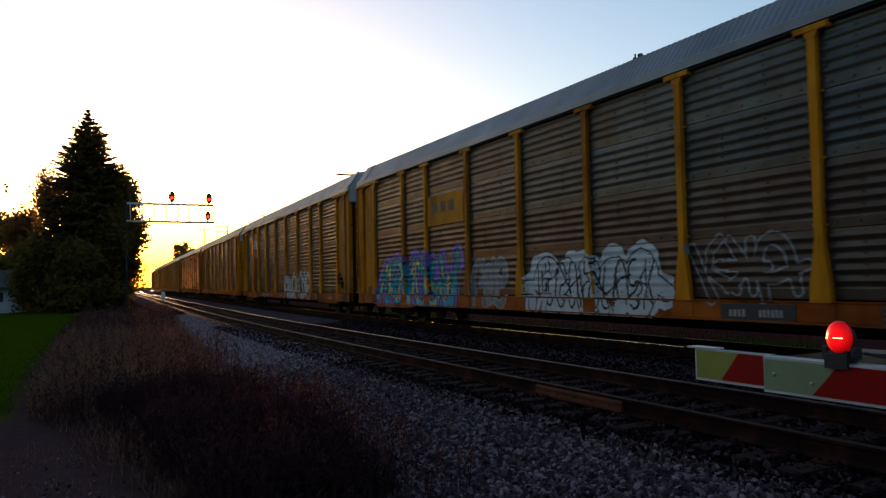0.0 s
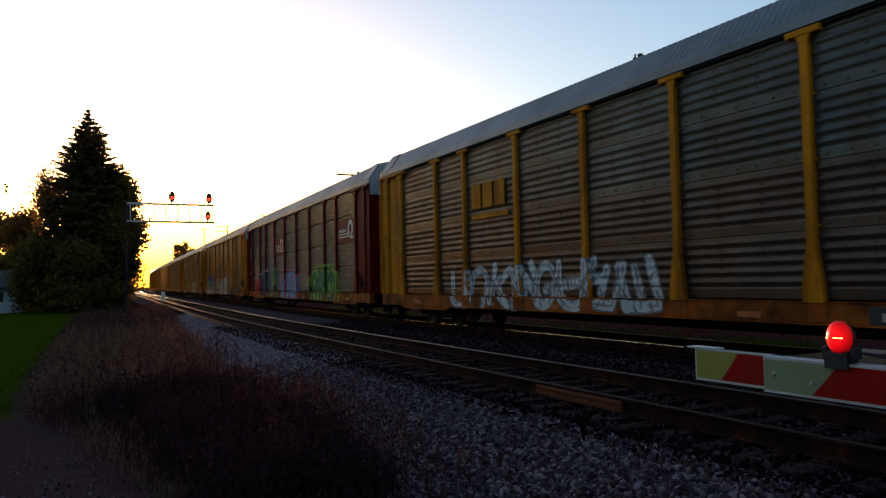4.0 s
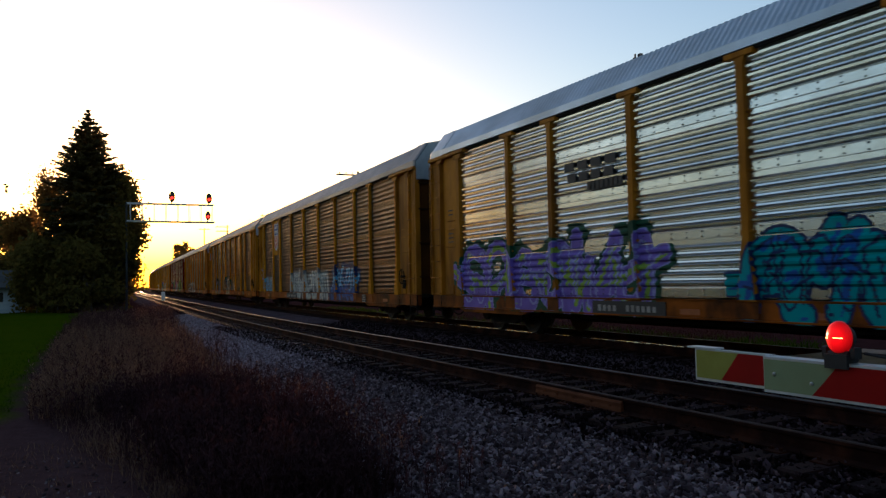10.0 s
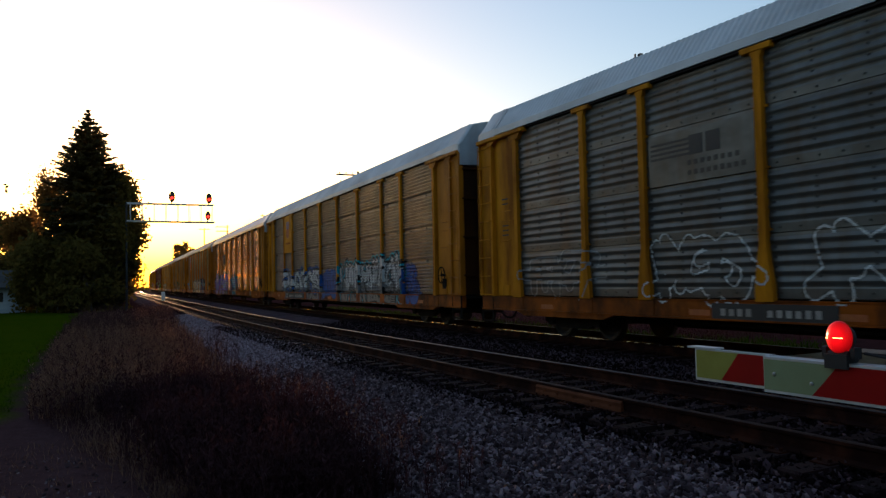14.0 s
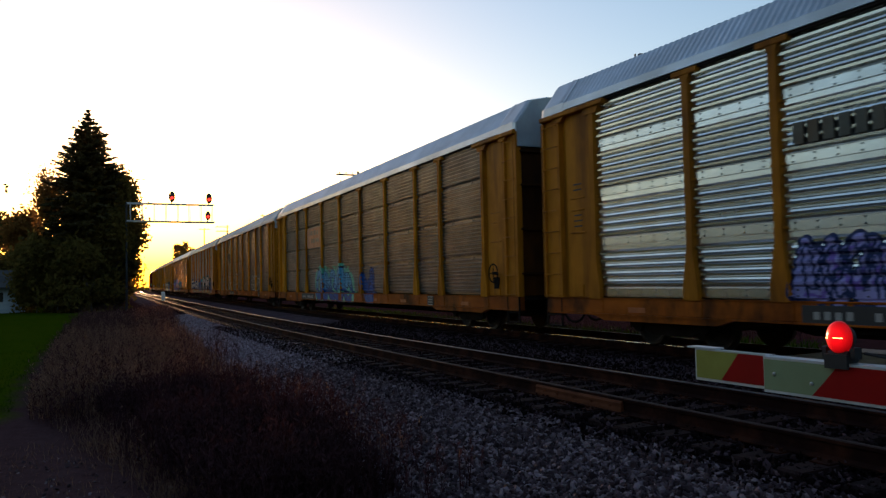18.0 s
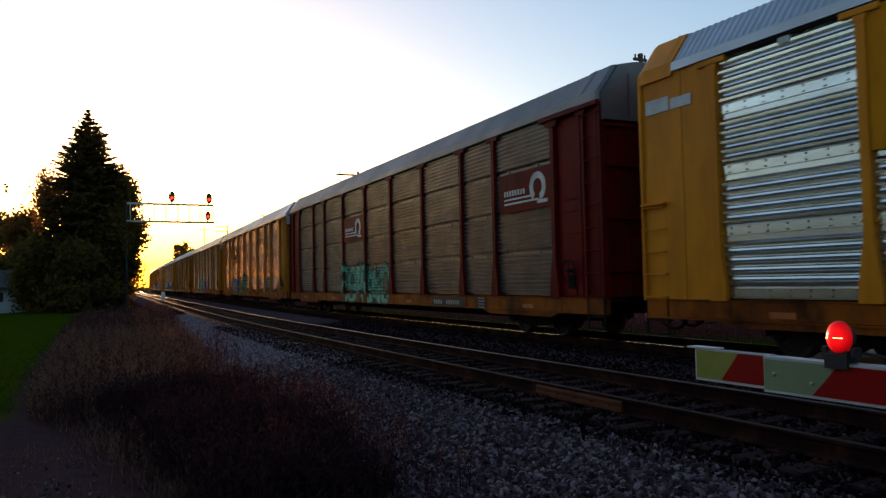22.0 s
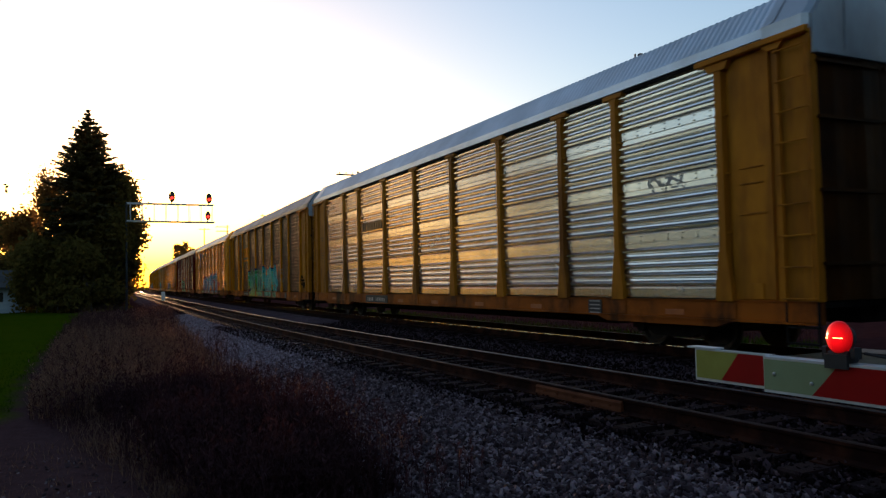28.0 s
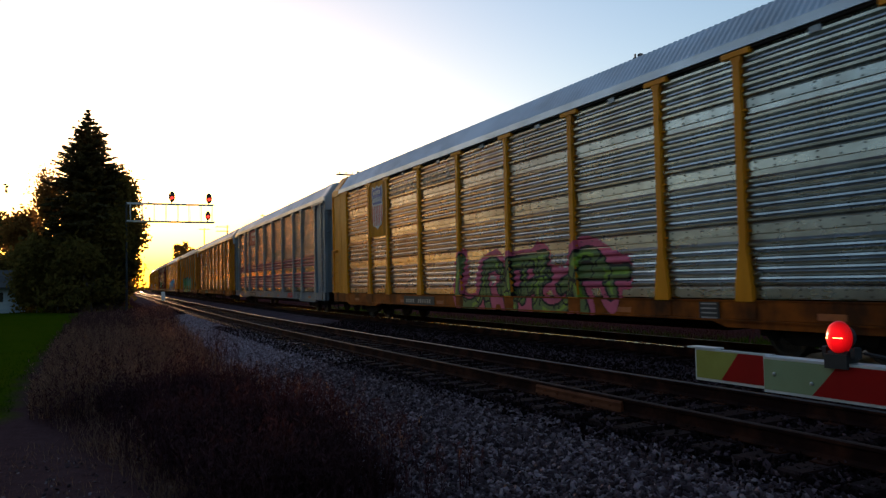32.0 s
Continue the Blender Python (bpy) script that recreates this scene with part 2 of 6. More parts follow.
def lens_material():
    """A lit red lens: brightest round its lamp, deeper red towards the rim."""
    m = bpy.data.materials.new("lit_red_lens")
    t, b = nodes_of(m)
    n, l = t.nodes, t.links
    tc = n.new("ShaderNodeTexCoord")
    d = n.new("ShaderNodeVectorMath")
    d.operation = "DISTANCE"
    d.inputs[1].default_value = (-0.02, 0.0, 0.004)
    l.new(tc.outputs["Object"], d.inputs[0])
    r = n.new("ShaderNodeMapRange")
    r.inputs["From Min"].default_value, r.inputs["From Max"].default_value = 0.008, 0.056
    r.inputs["To Min"].default_value, r.inputs["To Max"].default_value = 0.5, 0.06
    l.new(d.outputs["Value"], r.inputs["Value"])
    b.inputs["Base Color"].default_value = (0.25, 0.0, 0.0, 1)
    b.inputs["Emission Color"].default_value = (1.0, 0.0, 0.0, 1)
    l.new(r.outputs[0], b.inputs["Emission Strength"])
    b.inputs["Roughness"].default_value = 0.3
    b.inputs["Specular IOR Level"].default_value = 0.15
    return m


M["red_lens"] = lens_material()
M["lamp_core"] = glow("lit_lamp_filament", (1.0, 0.3, 0.05), 3.0)
M["signal_red"] = glow("lit_signal_lens", (1.0, 0.03, 0.01), 0.9)
M["wire"] = surface("dark_wire", (0.02, 0.02, 0.02), (0.03, 0.03, 0.03), 0.6, 0.4)


def leafy(name, base, second, trans=0.35, rough=0.6):
    """Leaves, needles and stalks: colour by piece, some light through them."""
    m = bpy.data.materials.new(name)
    t, b = nodes_of(m)
    n, l = t.nodes, t.links
    geo = n.new("ShaderNodeNewGeometry")
    mx = n.new("ShaderNodeMix")
    mx.data_type = "RGBA"
    mx.inputs[6].default_value, mx.inputs[7].default_value = (*base, 1), (*second, 1)
    l.new(geo.outputs["Random Per Island"], mx.inputs[0])
    l.new(mx.outputs[2], b.inputs["Base Color"])
    b.inputs["Roughness"].default_value = rough
    b.inputs["Specular IOR Level"].default_value = 0.02
    tr = n.new("ShaderNodeBsdfTranslucent")
    l.new(mx.outputs[2], tr.inputs["Color"])
    ms = n.new("ShaderNodeMixShader")
    ms.inputs[0].default_value = trans
    l.new(b.outputs[0], ms.inputs[1])
    l.new(tr.outputs[0], ms.inputs[2])
    l.new(ms.outputs[0], n["Material Output"].inputs["Surface"])
    return m


M["needles"] = leafy("spruce_needles", (0.052, 0.043, 0.015), (0.09, 0.07, 0.025), 0.4)
M["leaves"] = leafy("broad_leaves", (0.08, 0.068, 0.016), (0.16, 0.115, 0.026), 0.6)
M["autumn"] = leafy("autumn_leaves", (0.16, 0.09, 0.02), (0.26, 0.13, 0.03), 0.6)
M["dry_weed"] = leafy("dry_weed_stalks", (0.1, 0.05, 0.038), (0.24, 0.145, 0.09), 0.25, 0.85)
M["dead_weed"] = leafy("dead_dark_stalks", (0.02, 0.0085, 0.011), (0.075, 0.036, 0.038), 0.12, 0.85)
M["grass"] = leafy("lawn_blades", (0.022, 0.049, 0.0005), (0.04, 0.066, 0.0008), 0.25, 0.9)


def ground_material():
    m = bpy.data.materials.new("ground_of_gravel_soil_and_lawn")
    t, b = nodes_of(m)
    n, l = t.nodes, t.links
    tc = n.new("ShaderNodeTexCoord")

    def noise_at(sc, detail=6):
        no = n.new("ShaderNodeTexNoise")
        no.inputs["Scale"].default_value, no.inputs["Detail"].default_value = sc, detail
        l.new(tc.outputs["Object"], no.inputs["Vector"])
        return no.outputs["Fac"]

    def two(fac, a, z):
        x = n.new("ShaderNodeMix")
        x.data_type = "RGBA"
        l.new(fac, x.inputs[0])
        for i, c in ((6, a), (7, z)):
            if isinstance(c, tuple):
                x.inputs[i].default_value = (*c, 1)
            else:
                l.new(c, x.inputs[i])
        return x.outputs[2]

    def edge(attr, a, z, wobble, sc):
        at = n.new("ShaderNodeAttribute")
        at.attribute_name = attr
        ad = n.new("ShaderNodeMath")
        ad.operation = "MULTIPLY_ADD"
        l.new(noise_at(sc), ad.inputs[0])
        ad.inputs[1].default_value = wobble
        l.new(at.outputs["Fac"], ad.inputs[2])
        r = n.new("ShaderNodeMapRange")
        r.inputs["From Min"].default_value, r.inputs["From Max"].default_value = a + wobble / 2, z + wobble / 2
        l.new(ad.outputs[0], r.inputs["Value"])
        return r.outputs[0]

    vor = n.new("ShaderNodeTexVoronoi")
    vor.inputs["Scale"].default_value = 19.0
    l.new(tc.outputs["Object"], vor.inputs["Vector"])
    gravel = two(vor.outputs["Color"], (0.044, 0.028, 0.033), (0.2, 0.145, 0.165))
    gravel = two(noise_at(0.9), gravel, (0.045, 0.034, 0.035))
    soil = two(noise_at(2.5), (0.022, 0.0095, 0.0105), (0.05, 0.0235, 0.0235))
    path = two(noise_at(5), (0.04, 0.0205, 0.0205), (0.09, 0.05, 0.05))
    lawn = two(noise_at(14, 8), (0.022, 0.047, 0.0005), (0.04, 0.064, 0.0008))
    lawn = two(noise_at(0.35), lawn, (0.05, 0.06, 0.0008))
    col = two(edge("stony", -0.25, 0.25, 0.9, 1.5), soil, gravel)
    # near track's bed: oily grime plus its deep shade, put into the colour
    col = two(edge("grime_shade", -0.2, 0.3, 0.5, 2.5), col, (0.009, 0.0055, 0.0065))
    col = two(edge("worn", -0.3, 0.3, 0.7, 1.2), col, path)
    col = two(edge("mown", -0.2, 0.2, 0.8, 1.2), col, lawn)
    l.new(col, b.inputs["Base Color"])
    b.inputs["Roughness"].default_value = 0.95
    b.inputs["Specular IOR Level"].default_value = 0.0
    bp = n.new("ShaderNodeBump")
    bp.inputs["Strength"].default_value, bp.inputs["Distance"].default_value = 0.8, 0.03
    l.new(vor.outputs["Distance"], bp.inputs["Height"])
    bp2 = n.new("ShaderNodeBump")
    bp2.inputs["Strength"].default_value, bp2.inputs["Distance"].default_value = 0.6, 0.04
    l.new(noise_at(9, 8), bp2.inputs["Height"])
    l.new(bp.outputs[0], bp2.inputs["Normal"])
    l.new(bp2.outputs[0], b.inputs["Normal"])
    return m


M["ground"] = ground_material()


# ---- mesh tools ----
class Geo:
    """Collects points and faces, with a material slot a face."""

    def __init__(self):
        self.v, self.f, self.s = [], [], []

    def add(self, verts, faces, slot=0):
        o = len(self.v)
        self.v.extend(tuple(p) for p in verts)
        self.f.extend(tuple(i + o for i in f) for f in faces)
        self.s.extend([slot] * len(faces))
        return self

    def box(self, x0, x1, y0, y1, z0, z1, slot=0, chamfer=0.0):
        if chamfer:
            c = chamfer
            return self.prism([(x0 + c, z0), (x1 - c, z0), (x1, z0 + c), (x1, z1 - c), (x1 - c, z1), (x0 + c, z1), (x0, z1 - c), (x0, z0 + c)], y0, y1, slot)
        return self.prism([(x0, z0), (x1, z0), (x1, z1), (x0, z1)], y0, y1, slot)

    def prism(self, xz, y0, y1, slot=0):
        """A closed outline in x, z, drawn out along y."""
        n = len(xz)
        v = [(x, y0, z) for x, z in xz] + [(x, y1, z) for x, z in xz]
        f = [(i, (i + 1) % n, n + (i + 1) % n, n + i) for i in range(n)] + [tuple(reversed(range(n))), tuple(range(n, 2 * n))]
        return self.add(v, f, slot)

    def prism_x(self, yz, x0, x1, slot=0):
        n = len(yz)
        v = [(x0, y, z) for y, z in yz] + [(x1, y, z) for y, z in yz]
        f = [(i, (i + 1) % n, n + (i + 1) % n, n + i) for i in range(n)] + [tuple(reversed(range(n))), tuple(range(n, 2 * n))]
        return self.add(v, f, slot)

    def tube(self, a, b, r0, r1=None, n=8, slot=0, caps=True):
        a, b = Vector(a), Vector(b)
        r1 = r0 if r1 is None else r1
        d = (b - a).normalized()
        u = d.orthogonal().normalized()
        w = d.cross(u)
        ring = [(math.cos(2 * math.pi * i / n), math.sin(2 * math.pi * i / n)) for i in range(n)]
        v = [a + (u * c + w * s) * r0 for c, s in ring] + [b + (u * c + w * s) * r1 for c, s in ring]
        f = [(i, (i + 1) % n, n + (i + 1) % n, n + i) for i in range(n)]
        if caps:
            f += [tuple(reversed(range(n))), tuple(range(n, 2 * n))]
        return self.add(v, f, slot)

    def lathe(self, profile, centre, axis="x", n=20, slot=0):
        """profile: (radius, place along the axis) pairs."""
        cx, cy, cz = centre
        v, f = [], []
        for r, h in profile:
            for i in range(n):
                c, s = r * math.cos(2 * math.pi * i / n), r * math.sin(2 * math.pi * i / n)
                v.append((cx + h, cy + c, cz + s) if axis == "x" else (cx + c, cy + h, cz + s) if axis == "y" else (cx + c, cy + s, cz + h))
        for j in range(len(profile) - 1):
            for i in range(n):
                f.append((j * n + i, j * n + (i + 1) % n, (j + 1) * n + (i + 1) % n, (j + 1) * n + i))
        f += [tuple(reversed(range(n))), tuple(range((len(profile) - 1) * n, len(profile) * n))]
        return self.add(v, f, slot)

    def mesh(self, name, *mats, smooth=False):
        me = bpy.data.meshes.new(name)
        me.from_pydata(self.v, [], self.f)
        for m in mats:
            me.materials.append(M[m])
        if len(mats) > 1:
            me.polygons.foreach_set("material_index", self.s)
        if smooth:
            me.polygons.foreach_set("use_smooth", [True] * len(me.polygons))
        bm = bmesh.new()
        bm.from_mesh(me)
        if len(bm.faces) < 60000:
            bmesh.ops.recalc_face_normals(bm, faces=bm.faces)
            bm.to_mesh(me)
        bm.free()
        return me


def part(name, me, parent=None, m=None, label=""):
    ob = new(name, me)
    ob.parent = parent
    if m is not None:
        ob.matrix_basis = m
    return tagged(ob, label)


def thing(name, label, category, group="", kind="", m=None):
    ob = new(name)
    ob.empty_display_size = 0.3
    if m is not None:
        ob.matrix_basis = m
    return tagged(ob, label, category, group, kind)


MESHES = {}


def shared(key, build):
    if key not in MESHES:
        MESHES[key] = build()
    return MESHES[key]


# ---- ground ----
def section(off):
    """Height of the ground across the line."""
    bx = [-30, 1.0, 2.9, 3.6, 4.85, 8.25, 8.8, 9.4, 9.9, 13.3, 15.0, 40]
    bz = [-0.6, -0.6, -0.58, -0.46, -0.25, -0.25, -0.33, -0.33, -0.25, -0.25, -0.7, -0.8]
    return float(np.interp(off, bx, bz))


def ground_sheet():
    offs = [-3000, -1500, -600, -250, -120, -60, -35, -20, -12] + [-8 + 0.5 * i for i in range(18)] + [1.0 + 0.25 * i for i in range(60)] + [16.5, 18, 20, 24, 30, 40, 60, 120, 250, 600, 1500, 3000]
    ss = [-3000, -1200, -600, -300, -150, -80, -40, -25, -15, -10] + [-6 + 0.5 * i for i in range(93)] + [41 + 2 * i for i in range(20)] + [85, 100, 120, 150, 180, 210, 240, 270, 300, 350, 400, 450, 500, 600, 700, 800, 900, 3000]
    v, f, stony, worn, mown, grime_shade = [], [], [], [], [], []
    for s in ss:
        x, y, _ = along(s)
        for o in offs:
            z = section(o)
            near = max(0.0, 1 - abs(s - 15) / 90) if abs(o) < 30 else 0.0
            z += near * (0.05 * noise.noise(Vector((o * 0.6, s * 0.6, 0))) + 0.025 * noise.noise(Vector((o * 2.1, s * 2.1, 5)))) * (0.3 if 4.8 < o < 13.4 else 1.0)
            v.append((x + o, y, z))
            edge = 2.75 + 0.055 * max(0, min(s, 40) - 8) * 0.6
            stony.append(min(o - edge, 16.0 - o))
            mown.append(max(-0.85 - o - (13.5 - s) * 0.3 * (s < 13.5), min(o - 45.0, (s - 9) * 0.3)))
            grime_shade.append(min(o - 4.75, 8.5 - o, 60 - s))
            worn.append(max(min(0.75 - 0.2 * (s - 8) - o, 14.0 - s, o + 6), min(-0.35 - o, o + 1.1, (26 - s) * 0.1)))
    n = len(offs)
    for i in range(len(ss) - 1):
        for j in range(n - 1):
            f.append((i * n + j, i * n + j + 1, (i + 1) * n + j + 1, (i + 1) * n + j))
    me = bpy.data.meshes.new("ground")
    me.from_pydata(v, [], f)
    me.materials.append(M["ground"])
    for name, vals in (("stony", stony), ("worn", worn), ("mown", mown), ("grime_shade", grime_shade)):
        me.attributes.new(name, "FLOAT", "POINT").data.foreach_set("value", vals)
    me.polygons.foreach_set("use_smooth", [True] * len(me.polygons))
    return tagged(new("ground", me), "ground of grey gravel, bare soil and mown lawn beside the tracks", "ground", kind="structure")


ground_sheet()


# ---- tracks ----
RAIL_OUT = [(-0.076, -0.18), (0.076, -0.18), (0.076, -0.168), (0.012, -0.145), (0.009, -0.05), (0.036, -0.035), (0.036, -0.008), (0.024, 0.0), (-0.024, 0.0), (-0.036, -0.008), (-0.036, -0.035), (-0.009, -0.05), (-0.012, -0.145), (-0.076, -0.168)]


def rail_mesh(off, head):
    ss = [-460, -200, -100, -60] + [-60 + 2.0 * i for i in range(1, 54)] + [50, 80, 115, 150, 180, 210, 240, 270, 300, 350, 400, 450, 500, 600, 700, 800, 900]
    v, f, slots = [], [], []
    n = len(RAIL_OUT)
    for s in ss:
        for x, z in RAIL_OUT:
            v.append(spot(s, off + x, z))
    for i in range(len(ss) - 1):
        for j in range(n):
            f.append((i * n + j, i * n + (j + 1) % n, (i + 1) * n + (j + 1) % n, (i + 1) * n + j))
            slots.append(1 if j in (6, 7, 8) else 0)
    g = Geo()
    g.v, g.f, g.s = [tuple(p) for p in v], f, slots
    return g.mesh("rail", "rail", head)


def tie_mesh():
    g = Geo().box(-1.29, 1.29, -0.115, 0.115, -0.36, -0.185, 0, 0.018)
    return g.mesh("tie", "tie")


def plate_mesh():
    g = Geo().box(-0.17, 0.17, -0.09, 0.09, -0.19, -0.172)
    for x in (-0.1, 0.1):
        for y in (-0.05, 0.05):
            g.box(x - 0.012, x + 0.012, y - 0.012, y + 0.012, -0.175, -0.145)
    return g.mesh("tie_plate", "rail")


def track(name, centre, first, last, heads, label):
    top = thing(name, label, "railway track", "railway tracks", "structure")
    for side, head in zip((-0.7525, 0.7525), heads):
        part("rail", rail_mesh(centre + side, head), top, None, "steel rail with polished head and rusty web")
    tie, plate = shared("tie", tie_mesh), shared("plate", plate_mesh)
    rnd = random.Random(len(name))
    s = first
    while s < last:
        th = along(s)[2]
        t = part("tie", tie, top, Matrix.Translation(spot(s + rnd.uniform(-0.03, 0.03), centre + rnd.uniform(-0.06, 0.06), rnd.uniform(-0.012, 0.006))) @ pose(0, 0, 0, 0, 0, -math.degrees(th) + rnd.uniform(-1.2, 1.2)))
        if s < 30:
            for side in (-0.7525, 0.7525):
                part("tie_plate", plate, t, pose(side, 0, 0))
        s += 0.53
    g = Geo()
    far = []
    s = -440.0
    while s < 420:
        if not first - 0.3 < s < last:
            far.append(s)
        s += 0.53 if -30 < s < 200 else 1.06
    for s in far:
        th = along(s)[2]
        m = Matrix.Translation(spot(s, centre)) @ Matrix.Rotation(-th, 4, "Z")
        b = Geo().box(-1.29, 1.29, -0.115, 0.115, -0.36, -0.187)
        g.add([m @ Vector(p) for p in b.v], b.f)
    tagged(part("ties_beyond", g.mesh("ties_beyond", "tie"), top), kind="stuff")
    return top


track("near_track", NEAR_TRACK, 2.6, 92.0, ("rail_dull", "rail_worn"), "rusty near track of steel rails on dark timber ties")
track("far_track", TRAIN_TRACK, 6.0, 60.0, ("rail_head", "rail_dull"), "far track with polished rail heads under the train")

# a rusty joint bar on the near rail
g = Geo()
g.prism([(-0.03, 0), (0.012, 0), (0.012, 0.125), (-0.012, 0.125), (-0.03, 0.1), (-0.022, 0.06), (-0.03, 0.03)], 0, 1.75)
for yb in (0.2, 0.55, 0.9, 1.25, 1.55):
    g.tube((-0.045, yb, 0.06), (0.0, yb, 0.06), 0.016, n=6)
tagged(part("joint_bar", g.mesh("joint_bar", "rust"), None, Matrix.Translation(spot(6.9, NEAR_TRACK - 0.7525 - 0.03, -0.165)) @ Matrix.Rotation(-along(6.9)[2], 4, "Z")),
       "rusty bolted joint bar on the near rail", "joint bar")


# ---- railway cars ----
PITCH_OF_CARS, HALF = 28.6, 13.65
POSTS = (1.965, 4.665, 6.535, 9.325, 12.115, 14.905, 17.735, 20.565, 22.515, 25.335)
END = 13.5
PANEL_Z0, ROW_H, SKIN = 0.985, 1.04, 1.46


def rib_outline(kind):
    """The sheet's outline from its lower to its upper edge: (outward, z, rib?)."""
    pts = []
    if kind == "soft":
        pts += [(-0.014, 0.0, 0), (-0.014, 0.012, 0), (0.006, 0.02, 0), (0.006, 0.16, 0)]
        for i in range(5):
            z = 0.19 + 0.165 * i
            pts += [(0.0, z, 0), (0.004, z + 0.03, 1), (0.0135, z + 0.06, 1), (0.018, z + 0.085, 1), (0.013, z + 0.11, 1), (0.0035, z + 0.14, 1)]
        pts += [(0.0, ROW_H, 0)]
    elif kind == "wide":
        pts += [(-0.02, 0.0, 0), (-0.02, 0.014, 0), (0.012, 0.022, 0), (0.012, 0.17, 0), (0.0, 0.19, 0)]
        for i in range(5):
            c = 0.262 + 0.16 * i
            pts += [(-0.006, c - 0.068, 0), (0.044, c - 0.03, 1), (0.047, c + 0.012, 1), (0.0, c + 0.06, 1)]
        pts += [(0.0, ROW_H, 0)]
    else:
        pts += [(-0.06, 0.0, 0), (-0.06, 0.055, 0), (0.008, 0.06, 0)]
        for i in range(9):
            c = 0.115 + 0.106 * i
            pts += [(0.0, c - 0.036, 0), (0.034, c - 0.022, 1), (0.036, c + 0.008, 1), (0.0, c + 0.042, 1)]
        pts += [(0.0, ROW_H, 0)]
    return pts


def skin_out(kind, z):
    """How far the sheet stands out at height z."""
    u = (z - PANEL_Z0) % ROW_H
    pts = rib_outline(kind)
    return float(np.interp(u, [p[1] for p in pts], [p[0] for p in pts]))


def panel_mesh(kind, width, mats, red_ribs=False, rows=1):
    g = Geo()
    pts = []
    for r in range(rows):
        pts += [(o, z + r * ROW_H, k) for o, z, k in rib_outline(kind)]
    outline = [(-o, z) for o, z, _ in pts] + [(0.08, rows * ROW_H), (0.08, 0.0)]
    g.prism(outline, -width / 2, width / 2)
    if red_ribs:
        seen = 0
        for i in range(len(pts) - 1):
            seen += pts[i][2] == 0 and pts[i + 1][2] == 1
            if pts[i][2] and pts[i + 1][2] and seen <= red_ribs:
                g.s[i] = 1
    bolt = len(mats) - 1
    if kind == "wide":
        n = max(4, int(width / 0.36))
        for i in range(n):
            y = -width / 2 + width * (i + 0.5) / n
            for z in (0.05, 0.145):
                g.box(-0.024, -0.01, y - 0.016, y + 0.016, z - 0.012, z + 0.012, bolt)
    elif kind == "soft":
        # rivets along the lap seam and up the sheet joints
        n = max(4, int(width / 0.34))
        for i in range(n):
            y = -width / 2 + width * (i + 0.5) / n
            g.box(-0.022, -0.004, y - 0.018, y + 0.018, 0.08, 0.108, bolt)
        for y in (-width * 0.5 + 0.1, -width * 0.17, width * 0.17, width * 0.5 - 0.1):
            for i in range(4):
                z = 0.35 + 0.16 * i
                g.box(-0.02, 0.01, y - 0.017, y + 0.017, z - 0.014, z + 0.014, bolt)
    elif rows == 1:
        for y in (-width * 0.25, width * 0.25):
            g.box(-0.036, -0.01, y - 0.035, y + 0.035, ROW_H - 0.06, ROW_H + 0.03, bolt)
    return g.mesh("side_panel", *mats)


def post_mesh(mat, flare):
    g = Geo()
    g.box(-0.1, 0.04, -0.072, 0.072, 0.95, 5.06, 0, 0.012)
    g.box(-0.118, 0.0, -0.3, 0.3, 5.01, 5.11, 0, 0.01)
    g.prism_x([(-0.073, 4.9), (0.073, 4.9), (0.12, 5.01), (-0.12, 5.01)], -0.104, -0.02)
    if flare:
        g.prism_x([(-0.18, 0.94), (0.18, 0.94), (0.17, 1.2), (0.074, 1.85), (-0.074, 1.85), (-0.17, 1.2)], -0.112, -0.02)
    else:
        g.prism_x([(-0.1, 0.94), (0.1, 0.94), (0.076, 1.55), (-0.076, 1.55)], -0.112, -0.02)
    for z in (1.35, 2.1, 3.1, 4.1):
        for y in (-0.105, 0.105):
            g.box(-0.06, 0.0, y - 0.02, y + 0.02, z - 0.02, z + 0.02)
    return g.mesh("post", mat)


ROOF_HALF = [(1.56, 5.14), (1.545, 5.3), (1.48, 5.335), (1.08, 5.885), (0.55, 6.0), (0.0, 6.035)]
ROOF_OUT = [(-x, z) for x, z in ROOF_HALF] + [(x, z) for x, z in reversed(ROOF_HALF[:-1])]


def roof_mesh(mat):
    height = 0.006 if mat == "roof_dull" else 0.012
    g, m = Geo(), len(ROOF_OUT)
    v, f = [], []
    y, i = -END + 0.85, 0
    while y <= END - 0.85 + 1e-6:
        lift = height if i % 4 in (1, 2) else 0.0
        v += [(x * (1 + (lift / 3 if 2 <= j <= 8 else 0)), y, z + (lift if 2 <= j <= 8 else 0)) for j, (x, z) in enumerate(ROOF_OUT)]
        y += 0.037
        i += 1
    for a in range(i - 1):
        for j in range(m - 1):
            f.append((a * m + j, a * m + j + 1, (a + 1) * m + j + 1, (a + 1) * m + j))
    g.add(v, f)
    # inner lining closes the shell
    g.box(-1.4, 1.4, -END + 0.85, END - 0.85, 5.09, 5.13)
    return g.mesh("roof", mat)


def eave_mesh():
    """A black strip for the shadow between the side sheets and the roof's edge."""
    g = Geo()
    for side in (-1, 1):
        g.box(min(side * 1.535, side * 1.4), max(side * 1.535, side * 1.4), -END + 1.8, END - 1.8, 5.085, 5.138)
    return g.mesh("eave_slot", "under")


